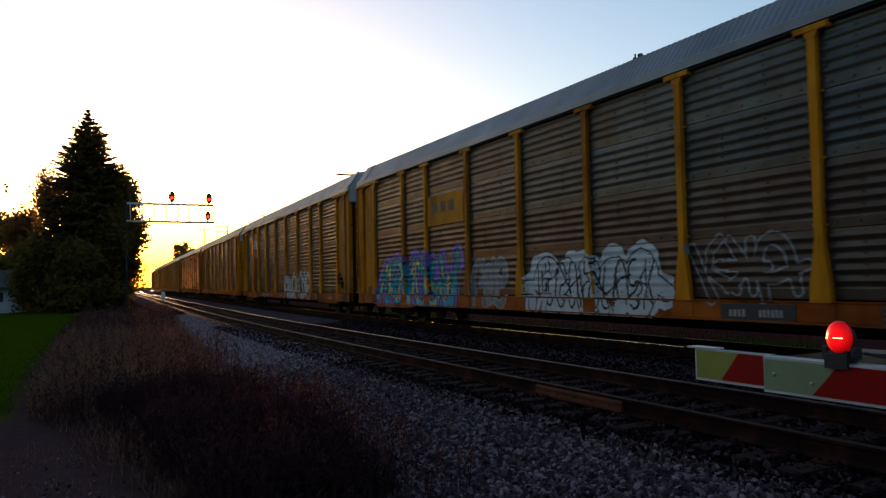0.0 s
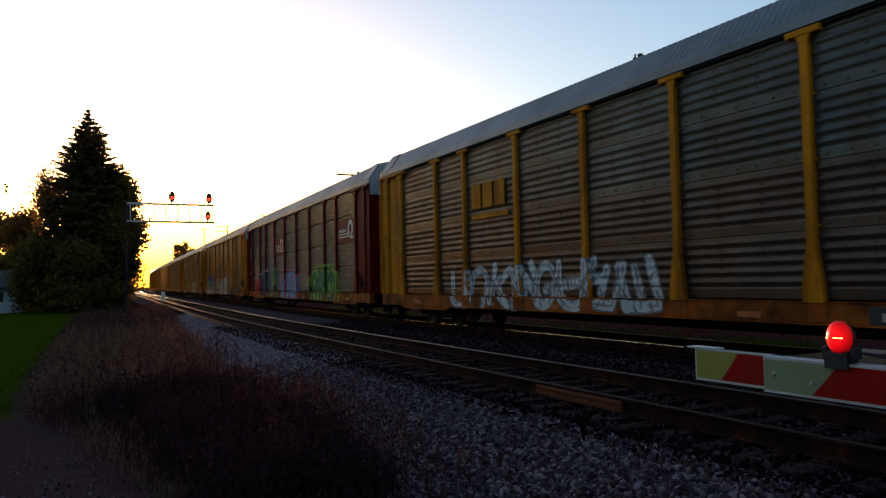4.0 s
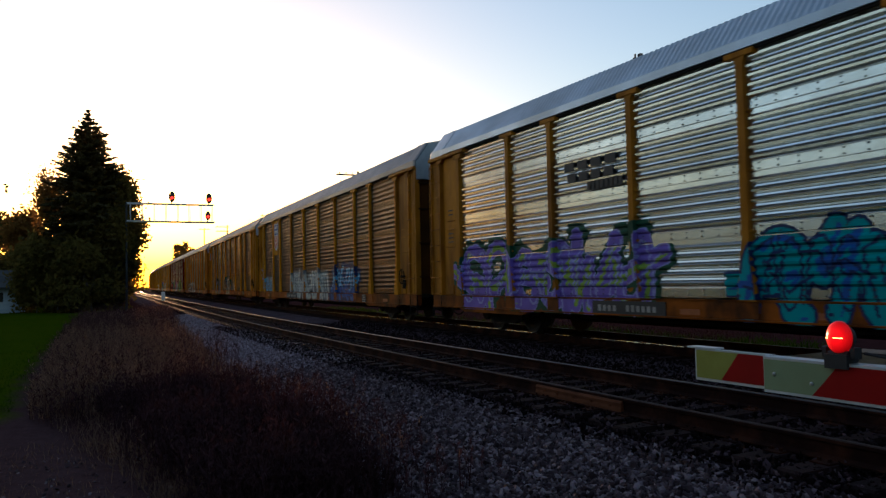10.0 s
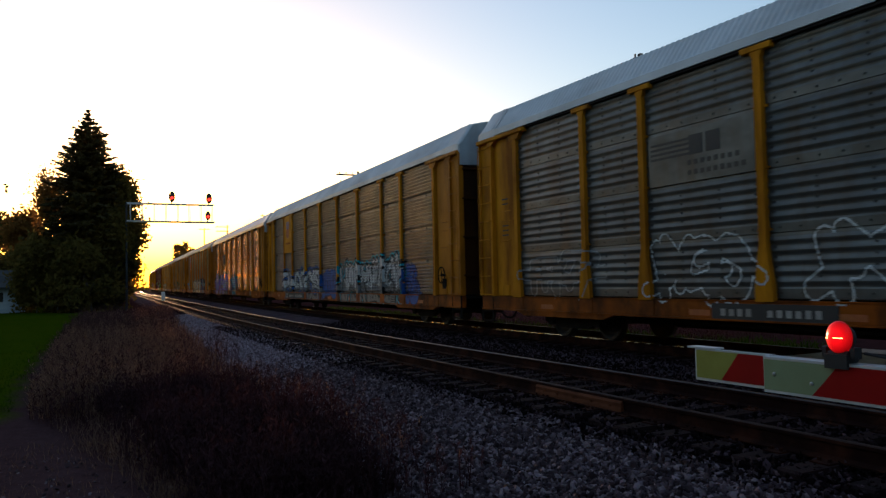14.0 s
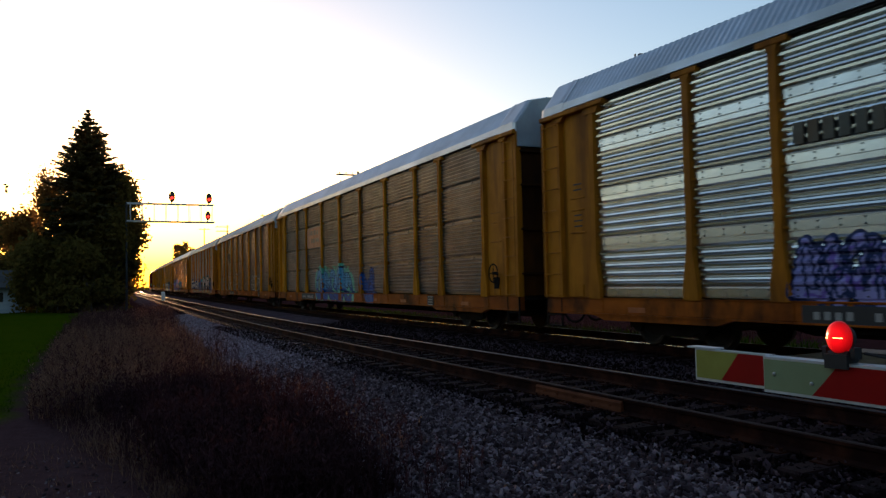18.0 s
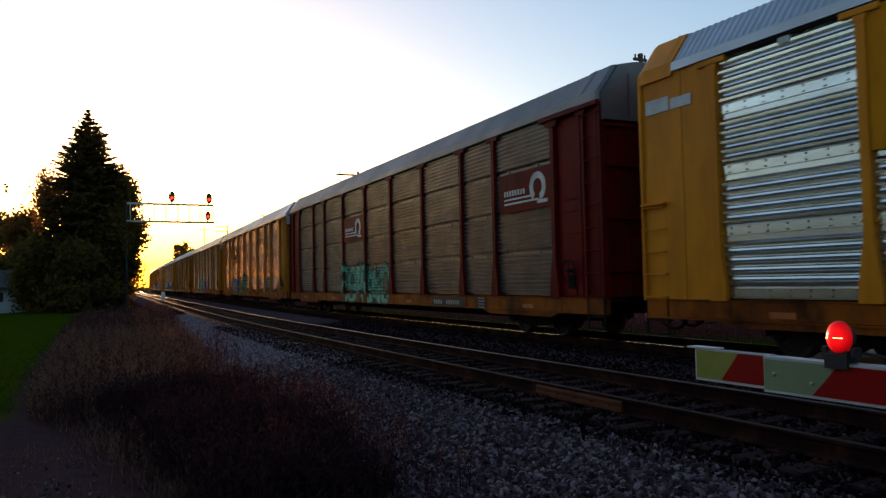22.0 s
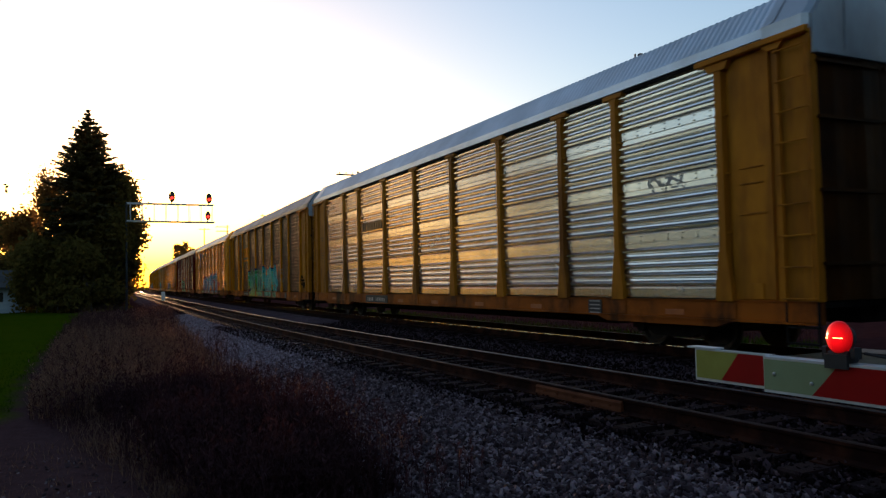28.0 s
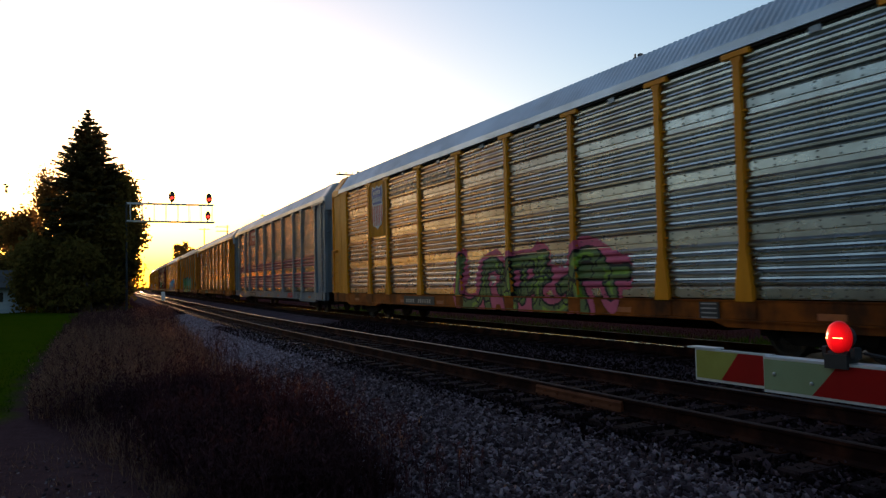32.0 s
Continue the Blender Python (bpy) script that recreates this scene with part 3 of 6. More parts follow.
def hood_mesh(mat, tall):
    """The smooth roof end over the doors, at +y."""
    k = 1.025 if tall else 1.012
    prof = [(x * (1.0 if abs(x) > 1.5 else k), 5.06 if z == 5.14 else z + 0.015) for x, z in ROOF_OUT]
    tip = [(x * 0.985, z - (0.03 if z > 5.1 else 0.0)) for x, z in prof]
    n = len(prof)
    v = [(x, END - 0.87, z) for x, z in prof] + [(x, END - 0.12, z) for x, z in prof] + [(x, END, z) for x, z in tip]
    f = []
    for a in range(2):
        f += [(a * n + j, a * n + j + 1, (a + 1) * n + j + 1, (a + 1) * n + j) for j in range(n - 1)]
        f.append((a * n + n - 1, a * n, (a + 1) * n, (a + 1) * n + n - 1))
    f += [tuple(range(2 * n, 3 * n)), tuple(reversed(range(n)))]
    g = Geo().add(v, f)
    # a raised seam across the roof end
    g.add([(x * 1.006, END - 0.72, z + 0.012) for x, z in prof[1:-1]] + [(x * 1.006, END - 0.66, z + 0.012) for x, z in prof[1:-1]],
          [(j, j + 1, n - 2 + j + 1, n - 2 + j) for j in range(n - 3)])
    return g.mesh("roof_end", mat)


def gable_mesh(mat):
    """The arched end sheet over the doors, at +y."""
    prof = [(-1.5, 4.68)] + [(x * 0.965, z - 0.02) for x, z in ROOF_OUT[1:-1]] + [(1.5, 4.68)]
    g = Geo().prism(prof, END - 0.05, END + 0.035)
    for x in (-0.75, 0.75):
        g.box(x - 0.05, x + 0.05, END + 0.03, END + 0.06, 4.68, 5.7)
    g.box(-1.48, 1.48, END + 0.03, END + 0.075, 4.68, 4.76, 0, 0.01)
    return g.mesh("end_gable", mat)


def corner_mesh(mat):
    """The recessed sheet of the corner bay, left side, front."""
    return Geo().box(-1.44, -1.38, HALF - 1.9, END - 0.02, 0.95, 5.06, 0, 0.008).mesh("corner_plate", mat)


# ladder column, its inner bar, its outer bar, and the broad plate beside the first post: along the car from, to, outward, heights
STILES = ((0.17, 0.74, 1.492, 0.95, 5.0), (0.73, 0.82, 1.555, 0.95, 5.02), (0.15, 0.2, 1.545, 0.95, 5.0), (0.97, 1.8, 1.478, 0.97, 5.0))
SMOOTH_STILES = ((0.15, 0.72, 1.5, 0.93, 5.2), (0.735, 1.2, 1.512, 0.93, 5.2), (1.215, 1.86, 1.505, 0.93, 5.2), (0.13, 0.2, 1.55, 0.93, 5.25))


def stile_mesh(mat, i, smooth=False):
    a, b, o, z0, z1 = (SMOOTH_STILES if smooth else STILES)[i]
    return Geo().box(-o, -1.4, HALF - b, HALF - a, z0, z1, 0, 0.01).mesh("stile", mat)


def fitting_mesh(mat, i):
    a, b, z0, z1 = ((1.08, 1.62, 2.36, 2.39), (1.14, 1.6, 2.86, 2.885), (1.14, 1.6, 3.12, 3.145), (1.2, 1.5, 0.98, 1.24))[i]
    return Geo().box(-1.5, -1.47, HALF - b, HALF - a, z0, z1, 0, 0.005).mesh("fitting", mat)


def header_mesh(mat):
    g = Geo().box(-1.62, -1.42, HALF - 2.42, HALF - 0.16, 5.0, 5.105, 0, 0.015)
    g.prism_x([(HALF - 2.15, 4.86), (HALF - 1.78, 4.86), (HALF - 1.7, 5.0), (HALF - 2.24, 5.0)], -1.575, -1.43)
    g.prism_x([(HALF - 0.9, 4.9), (HALF - 0.7, 4.9), (HALF - 0.6, 5.0), (HALF - 1.05, 5.0)], -1.575, -1.43)
    return g.mesh("header_beam", mat)


def ladder_mesh(mat):
    g = Geo()
    g.box(-1.606, -1.594, HALF - 0.21, HALF - 0.19, 0.98, 4.95)
    for i in range(5):
        z = 1.0 + 0.96 * i
        g.tube((-1.6, HALF - 0.2, z), (-1.52, HALF - 0.2, z), 0.012, n=5)
    return g.mesh("ladder", mat)


def low_ladder_mesh(mat):
    g = Geo().box(-1.606, -1.594, HALF - 0.21, HALF - 0.19, 0.98, 2.75)
    g.box(-1.62, -1.49, HALF - 0.8, HALF - 0.18, 2.72, 2.76)
    return g.mesh("ladder", mat)


def rung_mesh(mat):
    g = Geo().tube((-1.6, HALF - 0.76, 0), (-1.6, HALF - 0.2, 0), 0.014, n=6)
    g.tube((-1.6, HALF - 0.76, 0), (-1.52, HALF - 0.76, 0), 0.012, n=5)
    return g.mesh("rung", mat)


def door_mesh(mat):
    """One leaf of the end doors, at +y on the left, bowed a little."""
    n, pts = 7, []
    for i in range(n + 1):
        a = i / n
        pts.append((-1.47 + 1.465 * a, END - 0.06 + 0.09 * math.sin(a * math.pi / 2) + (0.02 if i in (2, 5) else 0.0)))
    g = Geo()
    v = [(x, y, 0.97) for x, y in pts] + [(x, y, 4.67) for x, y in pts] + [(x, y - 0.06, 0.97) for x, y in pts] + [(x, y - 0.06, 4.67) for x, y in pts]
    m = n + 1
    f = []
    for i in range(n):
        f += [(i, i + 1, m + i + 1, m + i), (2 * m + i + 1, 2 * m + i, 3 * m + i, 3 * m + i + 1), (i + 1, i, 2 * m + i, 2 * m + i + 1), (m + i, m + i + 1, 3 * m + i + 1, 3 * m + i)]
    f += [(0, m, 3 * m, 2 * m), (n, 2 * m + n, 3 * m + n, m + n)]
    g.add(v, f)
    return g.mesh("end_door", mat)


def door_bar_mesh(mat):
    return Geo().box(-1.44, -0.06, END - 0.02, END + 0.07, 0, 0.05, 0, 0.01).mesh("door_bar", mat)


def sill_mesh(mat):
    g = Geo()
    g.box(-1.53, -1.36, -END + 0.05, END - 0.05, 0.63, 0.95, 0, 0.015)
    g.box(-1.56, -1.36, -END + 0.05, END - 0.05, 0.605, 0.635)
    for y in (-9.95, 9.95):
        g.prism_x([(y - 1.9, 0.62), (y - 1.5, 0.5), (y + 1.5, 0.5), (y + 1.9, 0.62)], -1.525, -1.4)
    g.box(-1.552, -1.5, -END + 0.05, END - 0.05, 0.945, 0.962)
    for p in POSTS:
        y = HALF - p
        g.box(-1.545, -1.5, y - 0.22, y + 0.22, 0.64, 0.93, 0, 0.01)
    return g.mesh("side_sill", mat)


def frame_mesh():
    g = Geo()
    g.box(-1.36, 1.36, -END + 0.05, END - 0.05, 0.86, 0.95)
    g.prism_x([(-HALF + 0.3, 0.86), (-HALF + 0.3, 0.6), (-8.4, 0.55), (-7.4, 0.34), (7.4, 0.34), (8.4, 0.55), (HALF - 0.3, 0.6), (HALF - 0.3, 0.86)], -0.42, 0.42)
    for i in range(9):
        y = -10 + 2.5 * i
        g.box(-1.36, 1.36, y - 0.06, y + 0.06, 0.62, 0.86)
    g.box(-1.1, -0.5, -2.2, -0.6, 0.5, 0.85, 0, 0.04)
    g.tube((-0.8, 1.0, 0.62), (-0.8, 2.2, 0.62), 0.22, n=12)
    g.tube((-1.15, -6.5, 0.5), (-1.15, 6.5, 0.5), 0.03, n=6)
    return g.mesh("underframe", "under")


def truck_frame_mesh():
    g = Geo()
    outline = [(-1.15, 0.36), (-1.15, 0.56), (-0.6, 0.62), (-0.45, 0.75), (0.45, 0.75), (0.6, 0.62), (1.15, 0.56), (1.15, 0.36), (0.75, 0.36), (0.5, 0.24), (-0.5, 0.24), (-0.75, 0.36)]
    g.prism_x(outline, -1.14, -0.98)
    for y in (-0.86, 0.86):
        g.lathe([(0.05, -1.2), (0.13, -1.2), (0.13, -1.1)], (0, y, 0.42), "x", 10)
    for y in (-0.22, 0, 0.22):
        g.tube((-1.06, y, 0.3), (-1.06, y, 0.58), 0.07, n=8)
    return g.mesh("side_frame", "under")


def wheelset_mesh():
    g = Geo()
    for sgn in (-1, 1):
        g.lathe([(0.1, sgn * 0.66), (0.36, sgn * 0.67), (0.45, sgn * 0.68), (0.45, sgn * 0.71), (0.42, sgn * 0.72), (0.415, sgn * 0.82), (0.36, sgn * 0.82), (0.3, sgn * 0.77), (0.12, sgn * 0.79), (0.1, sgn * 0.84)], (0, 0, 0), "x", 24)
        for i in range(4):
            a = i * math.pi / 2
            g.box(sgn * 0.8 - 0.01, sgn * 0.8 + 0.01, 0.2 * math.cos(a) - 0.025, 0.2 * math.cos(a) + 0.025, 0.2 * math.sin(a) - 0.025, 0.2 * math.sin(a) + 0.025)
    g.tube((-0.98, 0, 0), (0.98, 0, 0), 0.085, n=10)
    return g.mesh("wheelset", "wheel")


def bolster_mesh():
    g = Geo().box(-1.0, 1.0, -0.2, 0.2, 0.42, 0.62)
    g.tube((0, 0, 0.55), (0, 0, 0.8), 0.22, n=12)
    return g.mesh("bolster", "under")


def coupler_mesh():
    g = Geo()
    g.box(-0.09, 0.09, HALF - 0.5, HALF + 0.42, 0.76, 0.92, 0, 0.02)
    g.prism([(-0.17, 0.7), (0.17, 0.7), (0.17, 0.98), (-0.17, 0.98)], HALF + 0.4, HALF + 0.62)
    g.box(-0.02, 0.15, HALF + 0.6, HALF + 0.72, 0.74, 0.94)
    return g.mesh("coupler", "under")


def hose_mesh():
    g = Geo()
    last = None
    for i in range(11):
        a = i / 10
        p = Vector((-0.45 + 0.05 * math.sin(a * 6), HALF - 0.2 + 0.85 * a, 0.62 - 0.3 * math.sin(a * math.pi)))
        if last is not None:
            g.tube(last, p, 0.03, n=6)
        last = p
    g.tube((-1.35, HALF - 0.1, 0.75), (-0.2, HALF + 0.05, 0.62), 0.02, n=6)
    return g.mesh("brake_hose", "under")


def step_mesh(mat):
    g = Geo()
    for z in (0.3, 0.55):
        g.box(-1.54, -1.44, HALF - 0.76, HALF - 0.2, z, z + 0.03)
    for p in (0.2, 0.76):
        g.box(-1.54, -1.5, HALF - p, HALF - p + 0.03, 0.3, 0.98)
    return g.mesh("step", mat)


def brake_mesh(mat):
    """Hand-wheel, its bracket and a grab rail on the rear corner."""
    g = Geo()
    y = -HALF + 1.35
    n = 16
    ring = [(y + 0.24 * math.cos(2 * math.pi * i / n), 1.55 + 0.24 * math.sin(2 * math.pi * i / n)) for i in range(n)]
    for i in range(n):
        g.tube((-1.6, *ring[i]), (-1.6, *ring[(i + 1) % n]), 0.018, n=5)
    for i in range(4):
        g.tube((-1.6, y, 1.55), (-1.6, *ring[4 * i]), 0.012, n=5)
    g.tube((-1.62, y, 1.55), (-1.4, y, 1.55), 0.04, n=8)
    g.box(-1.52, -1.42, y - 0.12, y + 0.12, 1.15, 1.45)
    return g.mesh("hand_brake", mat)


# ---- painted tags on the car sides ----
def flourish(rnd):
    """Bars, arches, cups and swishes within a unit box, no letter among them."""
    def arc(cx, cz, rx, rz, a0, a1, n=7):
        return [(cx + rx * math.cos(a0 + (a1 - a0) * i / n), cz + rz * math.sin(a0 + (a1 - a0) * i / n)) for i in range(n + 1)]

    form, w = rnd.randrange(7), rnd.uniform(0.26, 0.34)
    pi = math.pi
    if form == 0:      # a tall arch on two legs of unequal length
        lines = [[(0.5 - w, rnd.uniform(-0.05, 0.1))] + arc(0.5, 0.62, w, 0.4, pi, 0, 8) + [(0.5 + w, rnd.uniform(0.0, 0.3))]]
    elif form == 1:    # a cup with a hooked lip
        lines = [[(0.5 - w, 1.0)] + arc(0.5, 0.36, w, 0.38, pi, 2 * pi, 8) + [(0.5 + w, 0.95), (0.5 + w + 0.16, 1.02)]]
    elif form == 2:    # a swish that doubles back
        lines = [arc(0.5, 0.74, w, 0.27, 0.3, pi * 1.45, 7) + arc(0.5, 0.25, w, 0.27, pi * 0.45, -pi * 0.75, 7)]
    elif form == 3:    # a closed bean with a spur
        lines = [arc(0.5, 0.5, w, 0.5, 0, 2 * pi, 12), [(0.5 + w, 0.3), (0.5 + w + 0.15, -0.05)]]
    elif form == 4:    # a leaning bar and a kinked arm
        lines = [[(0.26, 0.0), (0.3, 1.0)], [(0.82, 1.0), (0.42, 0.52), (0.6, 0.2), (0.9, 0.02)]]
    elif form == 5:    # three fingers on a thick foot
        lines = [[(0.18, 0.95), (0.2, 0.08), (0.85, 0.05)], [(0.5, 0.85), (0.52, 0.3)], [(0.82, 1.0), (0.85, 0.05)]]
    else:              # a spike over a bow
        lines = [[(0.16, 0.0), (0.42, 1.02), (0.56, 0.4), (0.66, 1.0), (0.86, 0.0)]]
    if rnd.random() < 0.5:
        lines = [[(1 - x, z) for x, z in ln] for ln in lines]
    if rnd.random() < 0.5:
        lines = [[(x, 1 - z) for x, z in ln] for ln in lines]
    if rnd.random() < 0.6:
        h = rnd.uniform(0.2, 0.8)
        lines.append([(-0.12, h), (0.4, h + rnd.uniform(-0.25, 0.25)), (1.1, 1 - h)])
    t, k = rnd.uniform(-0.4, 0.4), rnd.uniform(0.98, 1.08)
    c, s = math.cos(t), math.sin(t)
    return [[(0.5 + k * ((x - 0.5) * c - (z - 0.5) * s), min(1.06, max(-0.06, 0.5 + k * ((x - 0.5) * s + (z - 0.5) * c)))) for x, z in ln] for ln in lines]


def tag_mesh(kind, flare, p0, p1, z0, z1, seed, letters, fill, line, back="", shine="", fat=0.24, rim=0.05, base="", cloud=0.0, halo=""):
    """Spray lettering that lies on ribs, posts and sill: strokes grown to blobs, a rim, a ground behind and a shine."""
    rnd = random.Random(seed)
    n = letters
    fat *= 0.72
    w, hgt = (p1 - p0) / (n + 0.4), z1 - z0
    segs = []
    for i in range(n):
        gl = flourish(rnd)
        lean, drop, grow = rnd.uniform(-0.15, 0.15), rnd.uniform(-0.06, 0.06) * hgt, rnd.uniform(0.85, 1.12)
        for line_ in gl:
            for a, b in zip(line_, line_[1:]):
                q = []
                for u, t in (a, b):
                    r = fat * 0.5 * hgt
                    q.append((p0 + (i + 0.7 + (u - 0.5) * 1.4 * grow + lean * (t - 0.5)) * w, z0 + drop + r * 0.8 + t * (hgt - 1.6 * r) * min(1.0, grow)))
                segs.append((q[0], q[1]))
    du = 0.021
    us = np.arange(p0 - 0.35, p1 + 0.35, du)
    zs = [0.585, 0.66, 0.74, 0.82, 0.9, 0.945]
    for r in range(4):
        zs += [PANEL_Z0 + r * ROW_H + z for _, z, _ in rib_outline(kind)]
    fine_z = []
    for a, b in zip(zs, zs[1:]):
        m = max(1, int(round((b - a) / 0.023)))
        fine_z += [a + (b - a) * i / m for i in range(m)]
    zs = np.array(sorted(set(round(z, 4) for z in fine_z if z < z1 + 0.3)))
    uc, zc = np.meshgrid((us[:-1] + us[1:]) / 2, (zs[:-1] + zs[1:]) / 2, indexing="ij")
    d = np.full(uc.shape, 9.0)
    for (ax, az), (bx, bz) in segs:
        vx, vz = bx - ax, bz - az
        t = np.clip(((uc - ax) * vx + (zc - az) * vz) / (vx * vx + vz * vz + 1e-9), 0, 1)
        d = np.minimum(d, np.hypot(uc - ax - t * vx, zc - az - t * vz))
    over = np.full(uc.shape, 9.0)
    if fill:
        for i in range(2 * n):
            for line_ in flourish(rnd):
                for (u0, t0), (u1, t1) in zip(line_, line_[1:]):
                    ax, az = p0 + (i / 2 + 0.2 + u0 * 0.6) * w, z0 + (0.12 + 0.76 * t0) * hgt
                    vx, vz = p0 + (i / 2 + 0.2 + u1 * 0.6) * w - ax, z0 + (0.12 + 0.76 * t1) * hgt - az
                    t = np.clip(((uc - ax) * vx + (zc - az) * vz) / (vx * vx + vz * vz + 1e-9), 0, 1)
                    over = np.minimum(over, np.hypot(uc - ax - t * vx, zc - az - t * vz))
    wob = np.array([[noise.noise(Vector((u * 1.7, z * 1.7, seed))) for z in zc[0]] for u in uc[:, 0]])
    d = d + wob * 0.035
    r = fat * 0.5 * hgt
    slots, names = np.full(uc.shape, -1), []

    def lay(mask, colour):
        if colour:
            if colour not in names:
                names.append(colour)
            slots[mask] = names.index(colour)

    if back:
        lay(d < r + rim + cloud + wob * 0.25 + 0.12, back)
    if halo:
        lay(d < r + rim + 0.06, halo)
    lay(d < r + rim, line)
    if fill:
        lay(d < r, fill)
        if base:
            lay((d < r) & (zc < z0 + hgt * (0.42 + 0.2 * wob)), base)
        if shine:
            lay((d < r * 0.4) & (wob > 0.0), shine)
        lay((over < 0.026) & (d < r * 0.95), line)
    else:
        slots[d < r] = -1
    idx = -np.ones((len(us), len(zs)), int)
    v, f, s = [], [], []

    def point(i, j):
        if idx[i, j] < 0:
            u, z = us[i], zs[j]
            o = 1.538 if z < 0.94 else SKIN + skin_out(kind, z) + 0.006
            for p in POSTS:
                half = 0.09 + (max(0.0, (1.85 - z) / 0.9 * 0.1) if flare else 0.02)
                if abs(u - p) < half and z > 0.95:
                    o = 1.58
            if u < 1.86 or u > 25.44:
                o = 1.5
            idx[i, j] = len(v)
            v.append((-o, HALF - u, z))
        return int(idx[i, j])

    for i in range(len(us) - 1):
        if us[i] < 0.2 or us[i + 1] > 27.1:
            continue
        for j in range(len(zs) - 1):
            if slots[i, j] >= 0:
                f.append((point(i, j), point(i, j + 1), point(i + 1, j + 1), point(i + 1, j)))
                s.append(int(slots[i, j]))
    g = Geo()
    g.v, g.f, g.s = v, f, s
    return g.mesh("graffiti", *["spray_" + c for c in names])


# ---- painted marks ----
def bars(g, x, p0, p1, z0, z1, count, slot, rnd):
    """A line of lettering as plain bars."""
    step = (p1 - p0) / count
    for i in range(count):
        a = p0 + i * step
        h = (z1 - z0) * rnd.uniform(0.85, 1.0)
        g.box(x - 0.004, x, HALF - a - step * 0.58, HALF - a, z0, z0 + h, slot)


SHIELD = [(-0.5, 0.36), (-0.44, 0.5), (-0.2, 0.45), (0.0, 0.5), (0.2, 0.45), (0.44, 0.5), (0.5, 0.36), (0.46, 0.2), (0.46, -0.22), (0.36, -0.4), (0.14, -0.44), (0.0, -0.5), (-0.14, -0.44), (-0.36, -0.4), (-0.46, -0.22), (-0.46, 0.2)]


def shield_mesh(paint, k=1.0, z=4.12, inks=("white_mark", "blue_mark", "red_mark")):
    g = Geo()
    p, w, h = 5.6, 1.12 * k, 1.62 * k
    g.box(-1.535, -1.5, HALF - 6.46, HALF - 4.74, 3.07, 5.08, 0)
    y = HALF - p
    g.prism_x([(y + a * w, z + b * h) for a, b in SHIELD], -1.545, -1.534, 1)
    g.prism_x([(y + a * w * 0.9, z + b * h * 0.93) for a, b in [(-0.46, 0.08)] + [(-0.46, 0.2), (-0.5, 0.36), (-0.44, 0.5), (-0.2, 0.45), (0.0, 0.5), (0.2, 0.45), (0.44, 0.5), (0.5, 0.36), (0.46, 0.2), (0.46, 0.08)]], -1.549, -1.544, 2)
    for i in range(6):
        a = -0.42 + i * 0.155
        low = -0.33 if i in (0, 5) else -0.41
        g.box(-1.549, -1.544, y + a * w, y + (a + 0.085) * w, z + low * h, z + 0.05 * h, 3)
    rnd = random.Random(4)
    bars(g, -1.549, p - 0.36 * k, p + 0.36 * k, z + 0.3 * h, z + 0.4 * h, 5, 1, rnd)
    bars(g, -1.549, p - 0.4 * k, p + 0.4 * k, z + 0.13 * h, z + 0.24 * h, 7, 1, rnd)
    return g.mesh("shield_panel", paint, *inks)


def plate_with_bars(p0, p1, z0, z1, plate, ink, rows, seed, out=1.512, stripe=False):
    g = Geo()
    rnd = random.Random(seed)
    g.box(-out - 0.012, -out + 0.03, HALF - p1, HALF - p0, z0, z1, 0)
    h, wide = (z1 - z0) / (len(rows) + 0.6), p1 - p0
    if not stripe:
        for i, (a, b, n) in enumerate(rows):
            zt = z1 - h * (i + 0.35)
            bars(g, -out - 0.012, p0 + wide * a, p0 + wide * b, zt - h * 0.6, zt, n, 1, rnd)
    else:
        bars(g, -out - 0.012, p0 + wide * 0.1, p0 + wide * 0.5, z0 + 0.42, z0 + 0.56, 8, 1, rnd)
        for z, a in ((z0 + 0.31, 0.62), (z0 + 0.2, 0.72)):
            g.box(-out - 0.017, -out - 0.012, HALF - p0 - wide * a, HALF - p0 - wide * 0.1, z, z + 0.045, 1)
        # the open ring with a foot at the plate's rear end
        yc, zc, n = HALF - p0 - wide * 0.7, z0 + 0.52, 18
        for i in range(n - 3):
            a0, a1 = 2 * math.pi * i / n - 0.9, 2 * math.pi * (i + 1) / n - 0.9
            g.prism_x([(yc + 0.2 * math.cos(a0), zc + 0.2 * math.sin(a0)), (yc + 0.36 * math.cos(a0), zc + 0.36 * math.sin(a0)), (yc + 0.36 * math.cos(a1), zc + 0.36 * math.sin(a1)), (yc + 0.2 * math.cos(a1), zc + 0.2 * math.sin(a1))], -out - 0.017, -out - 0.012, 1)
        g.box(-out - 0.017, -out - 0.012, yc - 0.42, yc + 0.02, zc - 0.4, zc - 0.32, 1)
    return g.mesh("marking", plate, ink)


def loose_bars(p0, p1, z0, z1, ink, rows, out=1.512):
    g = Geo()
    h = (z1 - z0) / len(rows)
    for i, (a, b, n) in enumerate(rows):
        zt = z1 - h * i
        step = (p1 - p0) * (b - a) / n
        for j in range(n):
            q = p0 + (p1 - p0) * a + step * j
            g.box(-out - 0.012, -out + 0.02, HALF - q - step * 0.7, HALF - q, zt - h * 0.75, zt, 0)
    return g.mesh("marking", ink)


